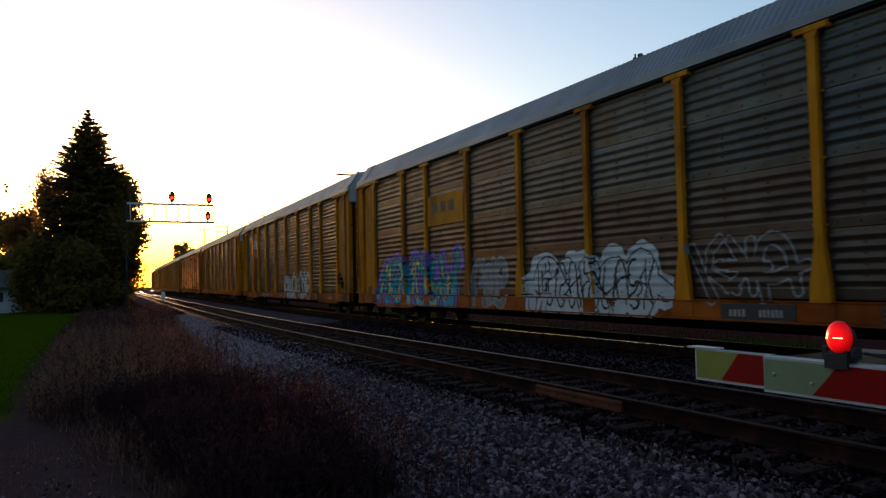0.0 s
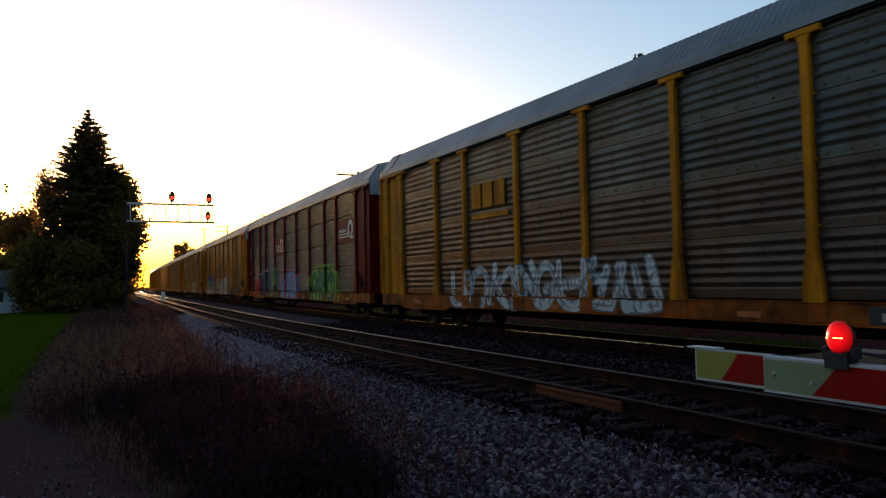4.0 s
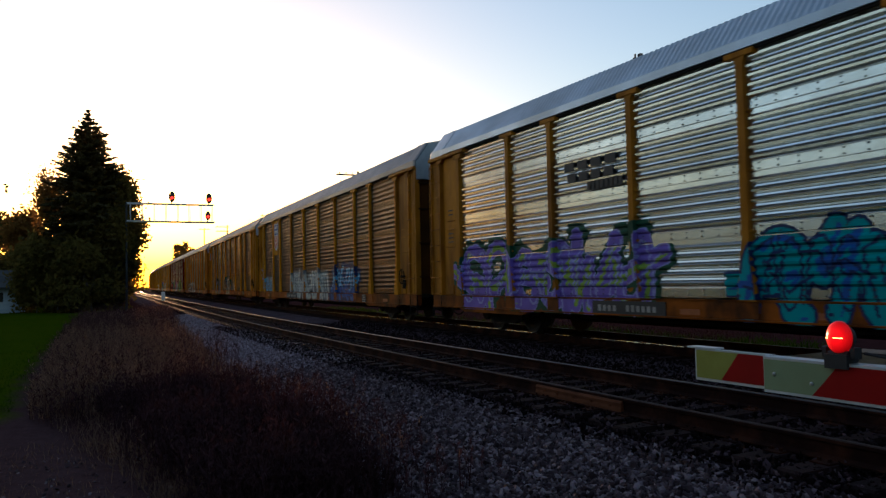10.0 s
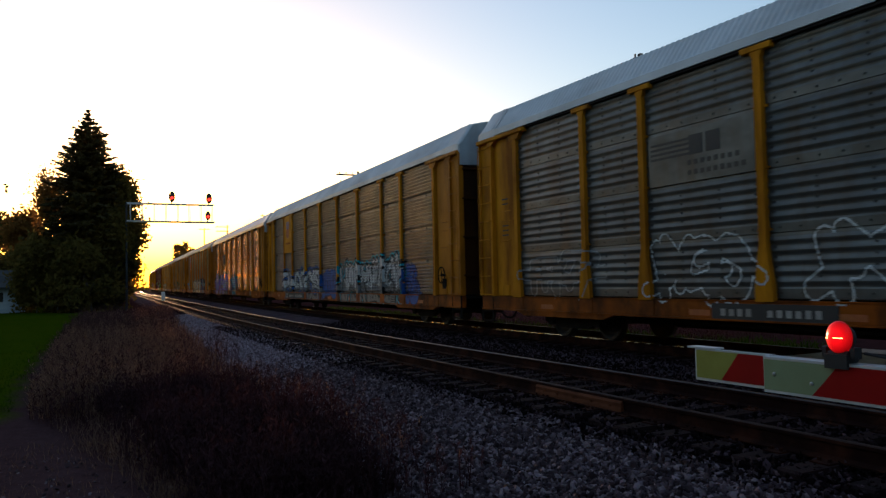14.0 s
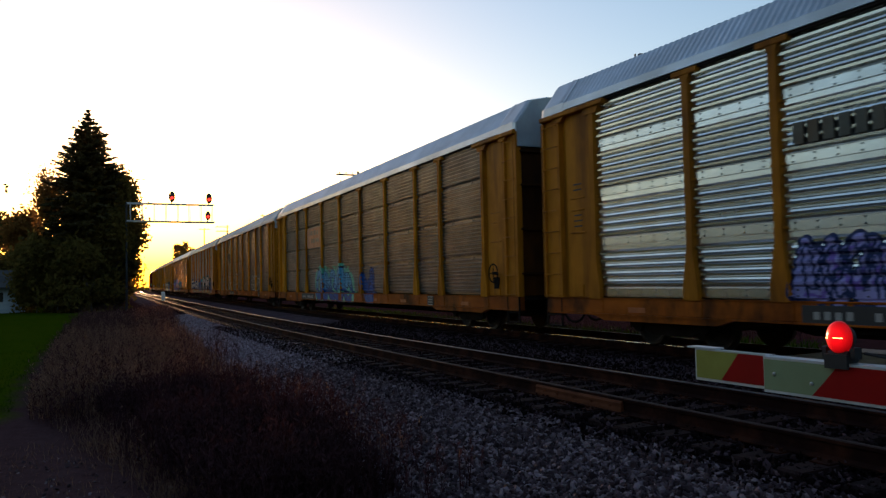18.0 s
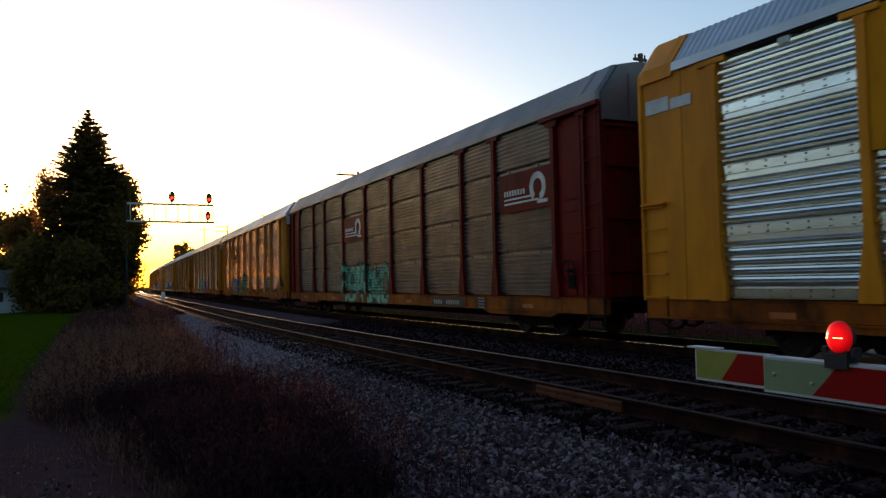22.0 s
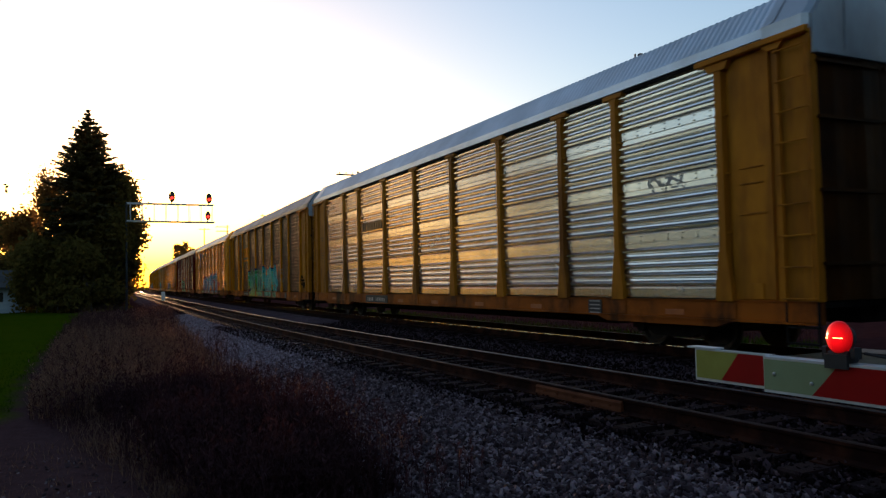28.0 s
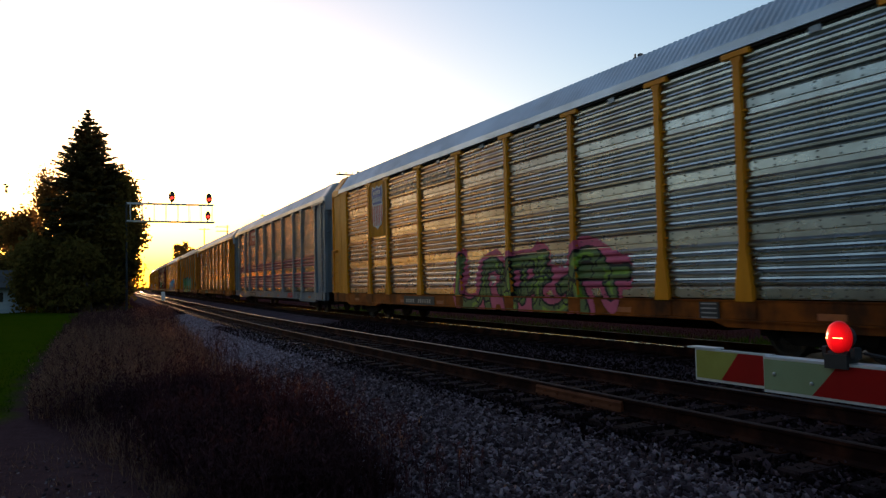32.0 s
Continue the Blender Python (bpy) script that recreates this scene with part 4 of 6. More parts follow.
def lined_mark_mesh(p0, p1, z0, z1, out=1.508):
    """A dulled plate with four long lines running into two dark blocks, and small lettering bars below."""
    g, rnd, w = Geo(), random.Random(7), p1 - p0
    g.box(-out, -out + 0.03, HALF - p1, HALF - p0, z0, z1, 0)
    for i in range(4):
        z = z1 - 0.2 - 0.09 * i
        g.box(-out - 0.004, -out, HALF - p0 - w * 0.42, HALF - p0 - w * 0.02, z, z + 0.045, 1)
    for a in (0.42, 0.58):
        g.box(-out - 0.004, -out, HALF - p0 - w * (a + 0.13), HALF - p0 - w * a, z1 - 0.48, z1 - 0.12, 1, 0.002)
    bars(g, -out, p0 + w * 0.4, p0 + w * 0.9, z0 + 0.3, z0 + 0.4, 8, 1, rnd)
    bars(g, -out, p0 + w * 0.4, p0 + w * 0.95, z0 + 0.12, z0 + 0.22, 9, 1, rnd)
    return g.mesh("marking", "dull_grey", "black")


def label_mesh(p0, p1, z0, z1, mat):
    """A small painted plate on the corner sheet."""
    return Geo().box(-1.524, -1.47, HALF - p1, HALF - p0, z0, z1, 0, 0.004).mesh("corner_label", mat)


def slab_shapes(p0, p1, z0, z1, ink, out=1.512):
    """Three plain blocks over a bar, as on the yellow-marked cars."""
    g = Geo()
    w = (p1 - p0) / 3
    hz = z1 - z0
    for i in range(3):
        a = HALF - p0 - i * w
        g.box(-out - 0.012, -out + 0.02, a - w * 0.78, a, z0 + hz * 0.3, z1, 0, 0.005)
    g.box(-out - 0.012, -out + 0.02, HALF - p1, HALF - p0, z0, z0 + hz * 0.13)
    return g.mesh("marking", ink)


def number_plate_mesh(p0, p1, seed):
    g = Geo().box(-1.548, -1.53, HALF - p1, HALF - p0, 0.62, 0.9, 0)
    rnd = random.Random(seed)
    m = p0 + (p1 - p0) * 0.38
    bars(g, -1.548, p0 + 0.2, m, 0.69, 0.82, 4, 1, rnd)
    bars(g, -1.548, m + 0.25, p1 - 0.2, 0.69, 0.82, 6, 1, rnd)
    return g.mesh("number_board", "black", "pale_mark")


def reflector_mesh():
    return Geo().box(-1.537, -1.525, -0.24, 0.24, 0.68, 0.78, 0).mesh("reflector_strip", "orange_mark")


def data_board_mesh():
    g = Geo().box(-1.552, -1.53, HALF - 21.95, HALF - 21.5, 0.6, 0.92, 0)
    for z in (0.64, 0.72, 0.8, 0.88):
        g.box(-1.555, -1.551, HALF - 21.9, HALF - 21.55, z, z + 0.025, 1)
    return g.mesh("data_board", "black", "pale_mark")


def stencil_mesh():
    """A line of stencilled data on the corner plate."""
    return Geo().box(-1.486, -1.47, HALF - 1.5, HALF - 1.22, 0, 0.03).mesh("stencil_line", "black")


def words_mesh(text, p, z, size, mat, out):
    """Lettering on the left side, reading from the front end backwards."""
    cu = bpy.data.curves.new("words", "FONT")
    cu.body, cu.size, cu.extrude = text, size, 0.003
    ob = bpy.data.objects.new("words", cu)
    me = bpy.data.meshes.new_from_object(ob)
    bpy.data.objects.remove(ob)
    me.transform(Matrix(((0, 0, -1, -out), (-1, 0, 0, HALF - p), (0, 1, 0, z), (0, 0, 0, 1))))
    me.materials.clear()
    me.materials.append(M[mat])
    return me


def left_and_right(name, me, car, label=""):
    part(name, me, car, None, label)
    part(name, me, car, pose(0, 0, 0, 0, 0, 180), label)


def four_corners(name, key, build, car, label="", subs=()):
    """Front left and rear right share a mesh; the other two corners take its mirror image. subs: name, key, builder and height of the pieces on each."""
    def flipped(me):
        o = me.copy()
        o.transform(Matrix.Diagonal((-1, 1, 1, 1)))
        o.flip_normals()
        return o

    def both(k, b):
        me = shared(k, b)
        return me, shared((k, "mirror"), lambda: flipped(me))

    def grimy(me):
        o = me.copy()
        o.materials[0] = M["yellow_old"]
        return o

    def at_end(me, rear):
        """The rear end's yellow paint is dirtier."""
        return shared((me.name, "grimy"), lambda: grimy(me)) if rear and me.materials[0] == M["yellow"] else me

    pair = both(key, build)
    for rear, m in ((False, None), (True, pose(0, 0, 0, 0, 0, 180))):
        for side in (0, 1):
            ob = part(name, at_end(pair[side], rear), car, m, label)
            for sn, sk, sb, z in subs:
                part(sn, at_end(both(sk, sb)[side], rear), ob, pose(0, 0, z))


def rail_car(label, paint="yellow", sheet="dull", ribs="wide", roof="roof", hood=None, sill=None, flare=True, rows=4, red_low=False,
             plate_p=(8.0, 10.4), marks=(), tags=(), seed=0, full=True, low=None, gable="hood", doors=None, smooth=False, brake=True):
    car = thing("autorack_car", label, "railway car", "cars of the freight train")
    hood = hood or roof
    sill = sill or ("sill_paint" if paint.startswith("yellow") else paint)
    if ribs == "wide" and sheet in ("dull", "dull_grey"):
        ribs = "soft"
    low = low or ("dull_low" if sheet in ("dull", "dull_grey") and rows == 4 else None)
    for a, b in zip(POSTS, POSTS[1:]):
        w = round(b - a - 0.14, 2)
        y = HALF - (a + b) / 2
        for r in range(4 if rows == 4 else 1):
            red = (5, 3)[r] if red_low and r < 2 else 0
            n = 1 if rows == 4 else 4
            skin = low if low and r < 2 else sheet
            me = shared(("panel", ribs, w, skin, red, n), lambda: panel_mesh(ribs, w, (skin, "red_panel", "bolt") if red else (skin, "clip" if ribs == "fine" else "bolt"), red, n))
            z = PANEL_Z0 + r * ROW_H
            part("side_panel", me, car, pose(-SKIN, y, z))
            part("side_panel", me, car, pose(SKIN, y, z, 0, 0, 180))
    post = shared(("post", paint, flare), lambda: post_mesh(paint, flare))
    for p in POSTS:
        part("post", post, car, pose(-SKIN, HALF - p, 0))
        part("post", post, car, pose(SKIN, HALF - p, 0, 0, 0, 180))
    part("roof", shared(("roof", roof), lambda: roof_mesh(roof)), car, None, "ribbed sheet-metal roof")
    part("eave_slot", shared("eave", eave_mesh), car, None, "black strip standing in for the eave's shadow")
    left_and_right("roof_end", shared(("hood", hood, smooth), lambda: hood_mesh(hood, smooth)), car)
    left_and_right("end_gable", shared(("gable", gable), lambda: gable_mesh(gable)), car, "arched end sheet over the doors")
    end = doors or ("end_grime_shade" if paint.startswith("yellow") else paint)
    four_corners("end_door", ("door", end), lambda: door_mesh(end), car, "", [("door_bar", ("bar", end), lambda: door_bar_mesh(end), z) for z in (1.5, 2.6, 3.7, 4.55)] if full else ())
    four_corners("corner_plate", ("corner", paint), lambda: corner_mesh(paint), car, "", [("stile", ("stile", paint, i, smooth), lambda i=i: stile_mesh(paint, i, smooth), 0) for i in range(4)]
                 + ([("fitting", ("fitting", paint, i), lambda i=i: fitting_mesh(paint, i), 0) for i in range(4)] if full and not smooth else []))
    if not smooth:
        four_corners("header_beam", ("header", paint), lambda: header_mesh(paint), car)
        four_corners("ladder", ("ladder", paint), lambda: ladder_mesh(paint), car, "", [("rung", ("rung", paint), lambda: rung_mesh(paint), 1.0 + 0.48 * i) for i in range(9)] if full else ())
    else:
        four_corners("ladder", ("low_ladder", paint), lambda: low_ladder_mesh(paint), car, "", [("rung", ("rung", paint), lambda: rung_mesh(paint), 1.0 + 0.42 * i) for i in range(5)])
    left_and_right("side_sill", shared(("sill", sill), lambda: sill_mesh(sill)), car)
    part("underframe", shared("underframe", frame_mesh), car, None, "grimy black underframe")
    left_and_right("coupler", shared("coupler", coupler_mesh), car)
    for y in (-9.95, 9.95):
        truck = part("truck", shared("bolster", bolster_mesh), car, pose(0, y, 0), "black four-wheel truck")
        part("side_frame", shared("side_frame", truck_frame_mesh), truck)
        part("side_frame", shared("side_frame", truck_frame_mesh), truck, pose(0, 0, 0, 0, 0, 180))
        for w in (-0.86, 0.86):
            ws = part("wheelset", shared("wheelset", wheelset_mesh), truck, None, "steel wheels on an axle")
            ws.matrix_parent_inverse = Matrix.Translation((0, w, 0.415))
            WHEELSETS.append(ws)
    if full:
        left_and_right("brake_hose", shared("hose", hose_mesh), car)
        four_corners("step", "step", lambda: step_mesh("under"), car)
        if brake:
            left_and_right("hand_brake", shared("brake", lambda: brake_mesh("under")), car)
        if plate_p:
            part("number_board", number_plate_mesh(*plate_p, seed), car, None, "black board with pale lettering bars")
        for p in (3.2, 7.9, 10.8, 13.6, 16.5, 19.4, 24.1):
            part("reflector_strip", shared("reflector", reflector_mesh), car, pose(0, HALF - p, 0))
        part("data_board", shared("data_board", data_board_mesh), car)
        for z in (2.5, 2.62, 2.74, 3.3, 3.42):
            part("stencil_line", shared("stencil", stencil_mesh), car, pose(0, 0, z))
        for me, lab in marks:
            part("marking", me, car, None, lab)
        for i, (p0, p1, z0, z1, opts) in enumerate(tags):
            part("graffiti", tag_mesh(ribs, flare, p0, p1, z0, z1, seed * 7 + i + 1, **opts), car, None, opts_label(opts))
    return car


def opts_label(o):
    return "sprayed " + (o.get("fill") or o["line"]) + " graffiti lettering"


def T(letters, fill, line, **more):
    return dict(letters=letters, fill=fill, line=line, **more)


WHEELSETS = []
CARS = {}
for k in range(-6, 0):
    CARS[k] = rail_car("enclosed autorack car with grimy ribbed sides, far up the line", ("yellow_old", "yellow", "yellow_old")[k % 3], ("dull", "silver_warm", "dull_grey")[k % 3], roof="roof_dull", rows=1, seed=k, full=False)
CARS[0] = rail_car("yellow-posted autorack car with grimy sheet sides and a faded red mark", "yellow", "dull", roof="roof_dull", seed=50,
                   marks=[(plate_with_bars(4.75, 6.35, 3.1, 4.7, "red_panel", "white_mark", [(0.2, 0.8, 4)], 2), "faded red square mark")],
                   tags=[(14.5, 20.5, 0.6, 1.9, T(7, "grey", "white", fat=0.16, rim=0.04))])
CARS[1] = rail_car("yellow-posted autorack car with grimy brown-grey sides and bubble graffiti", "yellow", "dull", roof="roof_dull", seed=51, plate_p=(18.6, 20.1),
                   marks=[(plate_with_bars(6.72, 9.15, 3.08, 4.0, "yellow", "black", [(0.15, 0.85, 3)], 3), "yellow mark plate with dark shapes")],
                   tags=[(2.3, 8.8, 0.6, 2.2, T(6, "teal", "navy", back="purple", shine="yellow", base="cyan", fat=0.26, cloud=0.05)),
                         (9.5, 11.5, 0.65, 1.9, T(3, "ash", "grey", fat=0.2)),
                         (12.6, 17.1, 0.6, 1.88, T(5, "white", "black", back="white", fat=0.34, rim=0.035)),
                         (17.9, 20.2, 1.0, 2.05, T(3, "", "grey", fat=0.2, rim=0.035)),
                         (21.8, 25.2, 1.0, 2.1, T(5, "", "grey", fat=0.2, rim=0.04))])
MARK_RING = "maroon plate with pale bars and a ringed wheel"
CARS[2] = rail_car("maroon-posted autorack car with fine-ribbed grey sides and bright graffiti", "maroon", "fine", "fine", roof="roof_dull", sill="sill_paint", flare=True, seed=52, plate_p=None,
                   marks=[(plate_with_bars(9.45, 12.1, 3.06, 4.04, "maroon", "white_mark", [(0.08, 0.6, 7), (0, 0.02, 1)], 4, stripe=True), MARK_RING),
                          (plate_with_bars(22.8, 25.45, 3.06, 4.04, "maroon", "white_mark", [(0.08, 0.6, 7), (0, 0.02, 1)], 5, stripe=True), MARK_RING), (label_mesh(0.8, 1.2, 2.05, 2.22, "yellow"), "small yellow label")],
                   tags=[(0.7, 1.35, 3.1, 3.85, T(2, "", "white", fat=0.2, rim=0.03)), (2.6, 4.7, 0.6, 1.75, T(2, "red", "red", fat=0.5, rim=0.03)), (4.5, 7.6, 0.6, 2.1, T(3, "darkgreen", "navy", back="red", shine="navy", base="black", halo="white", fat=0.36, cloud=-0.02)), (7.5, 9.8, 0.6, 2.2, T(2, "olive", "navy", back="black", shine="lime", base="darkgreen", halo="white", fat=0.4, cloud=0.0)),
                         (10.7, 15.2, 0.62, 2.05, T(5, "lilac", "teal", back="pink", fat=0.22, cloud=0.0)),
                         (18.0, 22.7, 0.62, 1.98, T(5, "darkgreen", "green", back="lime", shine="", fat=0.25, cloud=0.16))])
CARS[3] = rail_car("yellow autorack car with grey-green weathered sides and white graffiti", "yellow", "dull", roof="roof_dull", seed=53, plate_p=(18.6, 20.4),
                   marks=[(slab_shapes(7.0, 8.9, 3.05, 4.02, "yellow"), "yellow block shapes over a bar")],
                   tags=[(5.4, 14.5, 0.62, 1.75, T(8, "white", "ash", fat=0.26, rim=0.04, shine="grey"))])
CARS[4] = rail_car("yellow-posted autorack car with grimy sides and dark and white graffiti", "yellow", "dull", roof="roof_dull", seed=54, plate_p=None, marks=[(label_mesh(0.95, 1.3, 3.85, 4.5, "blue_mark"), "small blue label on the corner")],
                   tags=[(1.95, 3.6, 0.95, 1.75, T(5, "", "ash", fat=0.24, rim=0.03)), (5.1, 8.8, 0.65, 1.85, T(6, "black", "ash", back="black", shine="purple", base="navy", fat=0.26, rim=0.03, cloud=-0.02)),
                         (12.0, 15.0, 0.6, 1.95, T(4, "ash", "black", back="darkgreen", shine="white", base="grey", fat=0.28, rim=0.06, cloud=-0.05)), (15.9, 17.4, 1.0, 1.5, T(3, "", "white", fat=0.2, rim=0.04))])
SHIELD_LABEL = "yellow panel with a red, white and blue shield shape"
CARS[5] = rail_car("yellow autorack car with grimy sides, shield mark and pale graffiti", "yellow", "dull", roof="roof_dull", seed=55, plate_p=(8.2, 10.6),
                   marks=[(shared("shield_yellow", lambda: shield_mesh("yellow")), SHIELD_LABEL)],
                   tags=[(0.8, 1.5, 1.75, 2.35, T(2, "", "lilac", fat=0.24, rim=0.03)), (1.95, 4.1, 1.0, 1.85, T(4, "skyblue", "ash", fat=0.2)), (8.7, 16.6, 0.6, 1.97, T(8, "cream", "grey", back="ash", shine="white", fat=0.22, rim=0.04, cloud=-0.05)),
                         (17.0, 20.8, 0.62, 2.0, T(4, "skyblue", "navy", back="navy", base="blue", fat=0.22, rim=0.08))])
CARS[6] = rail_car("yellow autorack car with bright galvanised sides and purple graffiti", "yellow_old", "silver", seed=56, plate_p=(8.0, 10.2),
                   marks=[(loose_bars(7.1, 9.1, 3.2, 3.95, "black", [(0.0, 0.95, 4), (0.05, 0.9, 4), (0.4, 1.0, 8)]), "black lettering shapes")],
                   tags=[(1.87, 10.1, 0.6, 2.3, T(6, "purple", "lilac", back="darkgreen", shine="lime", fat=0.3, rim=0.03, cloud=0.0)),
                         (11.95, 15.3, 0.65, 2.1, T(3, "teal", "navy", shine="blue", fat=0.34))])
CARS[7] = rail_car("yellow-posted autorack car with fine-ribbed dark sides and white and blue graffiti", "yellow", "fine", "fine", roof="roof_white", seed=57, plate_p=(5.6, 9.0), flare=False,
                   marks=[(shield_mesh("yellow", 0.6, 4.3, ("orange_red", "blue_mark", "red_panel")), "yellow panel with a small orange-red and blue shield shape"), (loose_bars(5.05, 6.2, 3.5, 3.62, "sill_paint", [(0.0, 1.0, 8)], 1.53), "faint worn lettering bars")],
                   tags=[(4.25, 12.1, 0.6, 2.0, T(6, "white", "black", back="blue", shine="", base="ash", fat=0.25, rim=0.08, cloud=-0.04)), (12.2, 14.8, 0.75, 1.95, T(3, "blue", "navy", fat=0.4)),
                         (15.1, 22.5, 0.6, 2.2, T(8, "white", "black", back="black", halo="cyan", shine="", base="ash", fat=0.22, rim=0.09, cloud=-0.06)), (22.5, 23.9, 0.75, 1.9, T(2, "blue", "navy", fat=0.4))])
CARS[8] = rail_car("yellow-posted autorack car with oxidised grey sides and chalk-white outline graffiti", "yellow", "dull_grey", roof="roof_white", seed=58, plate_p=(8.2, 10.6), low="dull_grey",
                   marks=[(lined_mark_mesh(6.72, 9.2, 3.08, 4.04), "pale plate with black lines and lettering bars")],
                   tags=[(2.2, 5.0, 1.0, 2.0, T(2, "", "grey", fat=0.3, rim=0.03)), (6.65, 9.1, 1.0, 2.1, T(3, "", "white", fat=0.3, rim=0.03)), (10.1, 12.7, 1.0, 2.2, T(2, "", "white", fat=0.36, rim=0.035)), (18.6, 21.2, 1.1, 2.0, T(2, "", "white", fat=0.36, rim=0.04))])
CARS[9] = rail_car("yellow-posted autorack car with fine-ribbed grey sides and blue graffiti", "yellow", "fine", "fine", seed=59, plate_p=(5.6, 8.0),
                   marks=[(plate_with_bars(6.72, 9.2, 3.08, 4.04, "orange_red", "fine", [(0.2, 0.85, 6), (0.3, 0.9, 7)], 8), "pale plate with worn lettering bars")],
                   tags=[(8.1, 13.9, 0.6, 1.95, T(5, "skyblue", "navy", back="mint", base="blue", fat=0.3, cloud=0.05)), (15.0, 16.5, 0.6, 1.9, T(1, "blue", "navy", fat=0.5))])
CARS[10] = rail_car("yellow autorack car with bright galvanised sides and lilac and black graffiti", "yellow_old", "silver", seed=60, plate_p=(6.9, 9.3),
                    marks=[(loose_bars(6.85, 9.15, 3.25, 3.7, "dull", [(0.0, 1.0, 9)]), "dark grey lettering bars")],
                    tags=[(6.75, 9.45, 0.95, 1.95, T(5, "lilac", "navy", shine="purple", fat=0.24, rim=0.05)), (9.65, 13.1, 0.6, 2.05, T(3, "black", "lime", back="black", shine="ash", fat=0.4, rim=0.035)),
                          (17.9, 19.5, 1.0, 1.95, T(2, "", "black", fat=0.3, rim=0.03)), (20.6, 22.3, 1.1, 1.8, T(2, "black", "ash", fat=0.25))])
CARS[11] = rail_car("maroon-posted autorack car with fine-ribbed grey sides and mint graffiti", "maroon", "fine", "fine", roof="roof_dull", gable="roof_dull", sill="sill_paint", seed=61, plate_p=(18.4, 20.6),
                    marks=[(plate_with_bars(9.45, 12.1, 3.06, 4.04, "maroon", "white_mark", [(0.08, 0.6, 7), (0, 0.02, 1)], 4, stripe=True), MARK_RING),
                           (plate_with_bars(22.8, 25.45, 3.06, 4.04, "maroon", "white_mark", [(0.08, 0.6, 7), (0, 0.02, 1)], 5, stripe=True), MARK_RING)],
                    tags=[(8.8, 14.9, 0.6, 2.0, T(6, "mint", "darkgreen", back="darkgreen", fat=0.22, cloud=-0.06))])
CARS[12] = rail_car("yellow autorack car with shining galvanised sides, shield mark and blue graffiti", "yellow_fresh", "silver", hood="yellow_fresh", gable="yellow_fresh", doors="grey_paint", smooth=True, seed=62, plate_p=(7.0, 9.2),
                    marks=[(shared("shield_yellow", lambda: shield_mesh("yellow")), SHIELD_LABEL), (shared("slogan_a", lambda: words_mesh("BUILDING", 6.85, 4.4, 0.5, "slogan", 1.506)), "grey slogan lettering"), (shared("slogan_b", lambda: words_mesh("AMERICA", 9.6, 4.4, 0.5, "slogan", 1.506)), "grey slogan lettering"), (label_mesh(0.3, 0.9, 4.45, 4.72, "white_mark"), "small white label on the corner"), (label_mesh(0.95, 1.45, 4.45, 4.65, "white_mark"), "small white label on the corner")] + [(label_mesh(p, p + 0.2, 4.98, 5.14, "white_mark"), "small white tab under the eave") for p in (3.3, 7.9, 10.7, 13.5, 16.3, 19.1, 23.9)],
                    tags=[(8.3, 14.5, 0.6, 2.2, T(6, "skyblue", "white", back="red", base="blue", shine="cyan", fat=0.3, rim=0.045, cloud=-0.06)),
                          (14.9, 20.7, 0.6, 2.4, T(5, "skyblue", "white", back="red", base="blue", shine="cyan", fat=0.31, rim=0.045, cloud=-0.06))])
CARS[13] = rail_car("yellow-posted autorack car with grimy sides and green graffiti", "yellow", "dull", roof="roof_dull", seed=63, plate_p=(7.2, 9.2),
                    marks=[(slab_shapes(7.1, 8.9, 3.05, 4.0, "yellow"), "yellow block shapes over a bar")],
                    tags=[(9.1, 14.2, 0.6, 2.3, T(6, "green", "mint", back="navy", base="lime", shine="darkgreen", halo="navy", fat=0.27, rim=0.035, cloud=-0.02)),
                          (14.4, 19.0, 0.6, 2.35, T(5, "teal", "mint", back="orange", base="darkgreen", shine="mint", halo="navy", fat=0.25, rim=0.045, cloud=0.0)), (20.4, 21.0, 1.3, 2.1, T(1, "", "grey", fat=0.25, rim=0.04))])
CARS[14] = rail_car("yellow autorack car with clean galvanised ribbed sides", "yellow_old", "silver", seed=64, brake=False, plate_p=(7.3, 9.6),
                    marks=[(loose_bars(6.9, 9.1, 3.25, 3.65, "dull", [(0.0, 1.0, 9)]), "dark grey lettering bars")],
                    tags=[(23.4, 24.35, 3.02, 3.24, T(3, "", "grey", fat=0.2, rim=0.024))])
CARS[15] = rail_car("blue-grey autorack car with galvanised sides and dark red rib stripes", "grey_paint", "silver", red_low=True, seed=65, brake=False, plate_p=(6.7, 9.1),
                    marks=[(plate_with_bars(6.62, 9.22, 4.1, 5.05, "red_panel", "white_mark", [(0.35, 0.95, 8), (0.5, 0.8, 5)], 13), "dark red plate with pale lettering bars")],
                    tags=[(19.0, 20.6, 0.62, 0.9, T(3, "red", "red", fat=0.3, rim=0.01))])
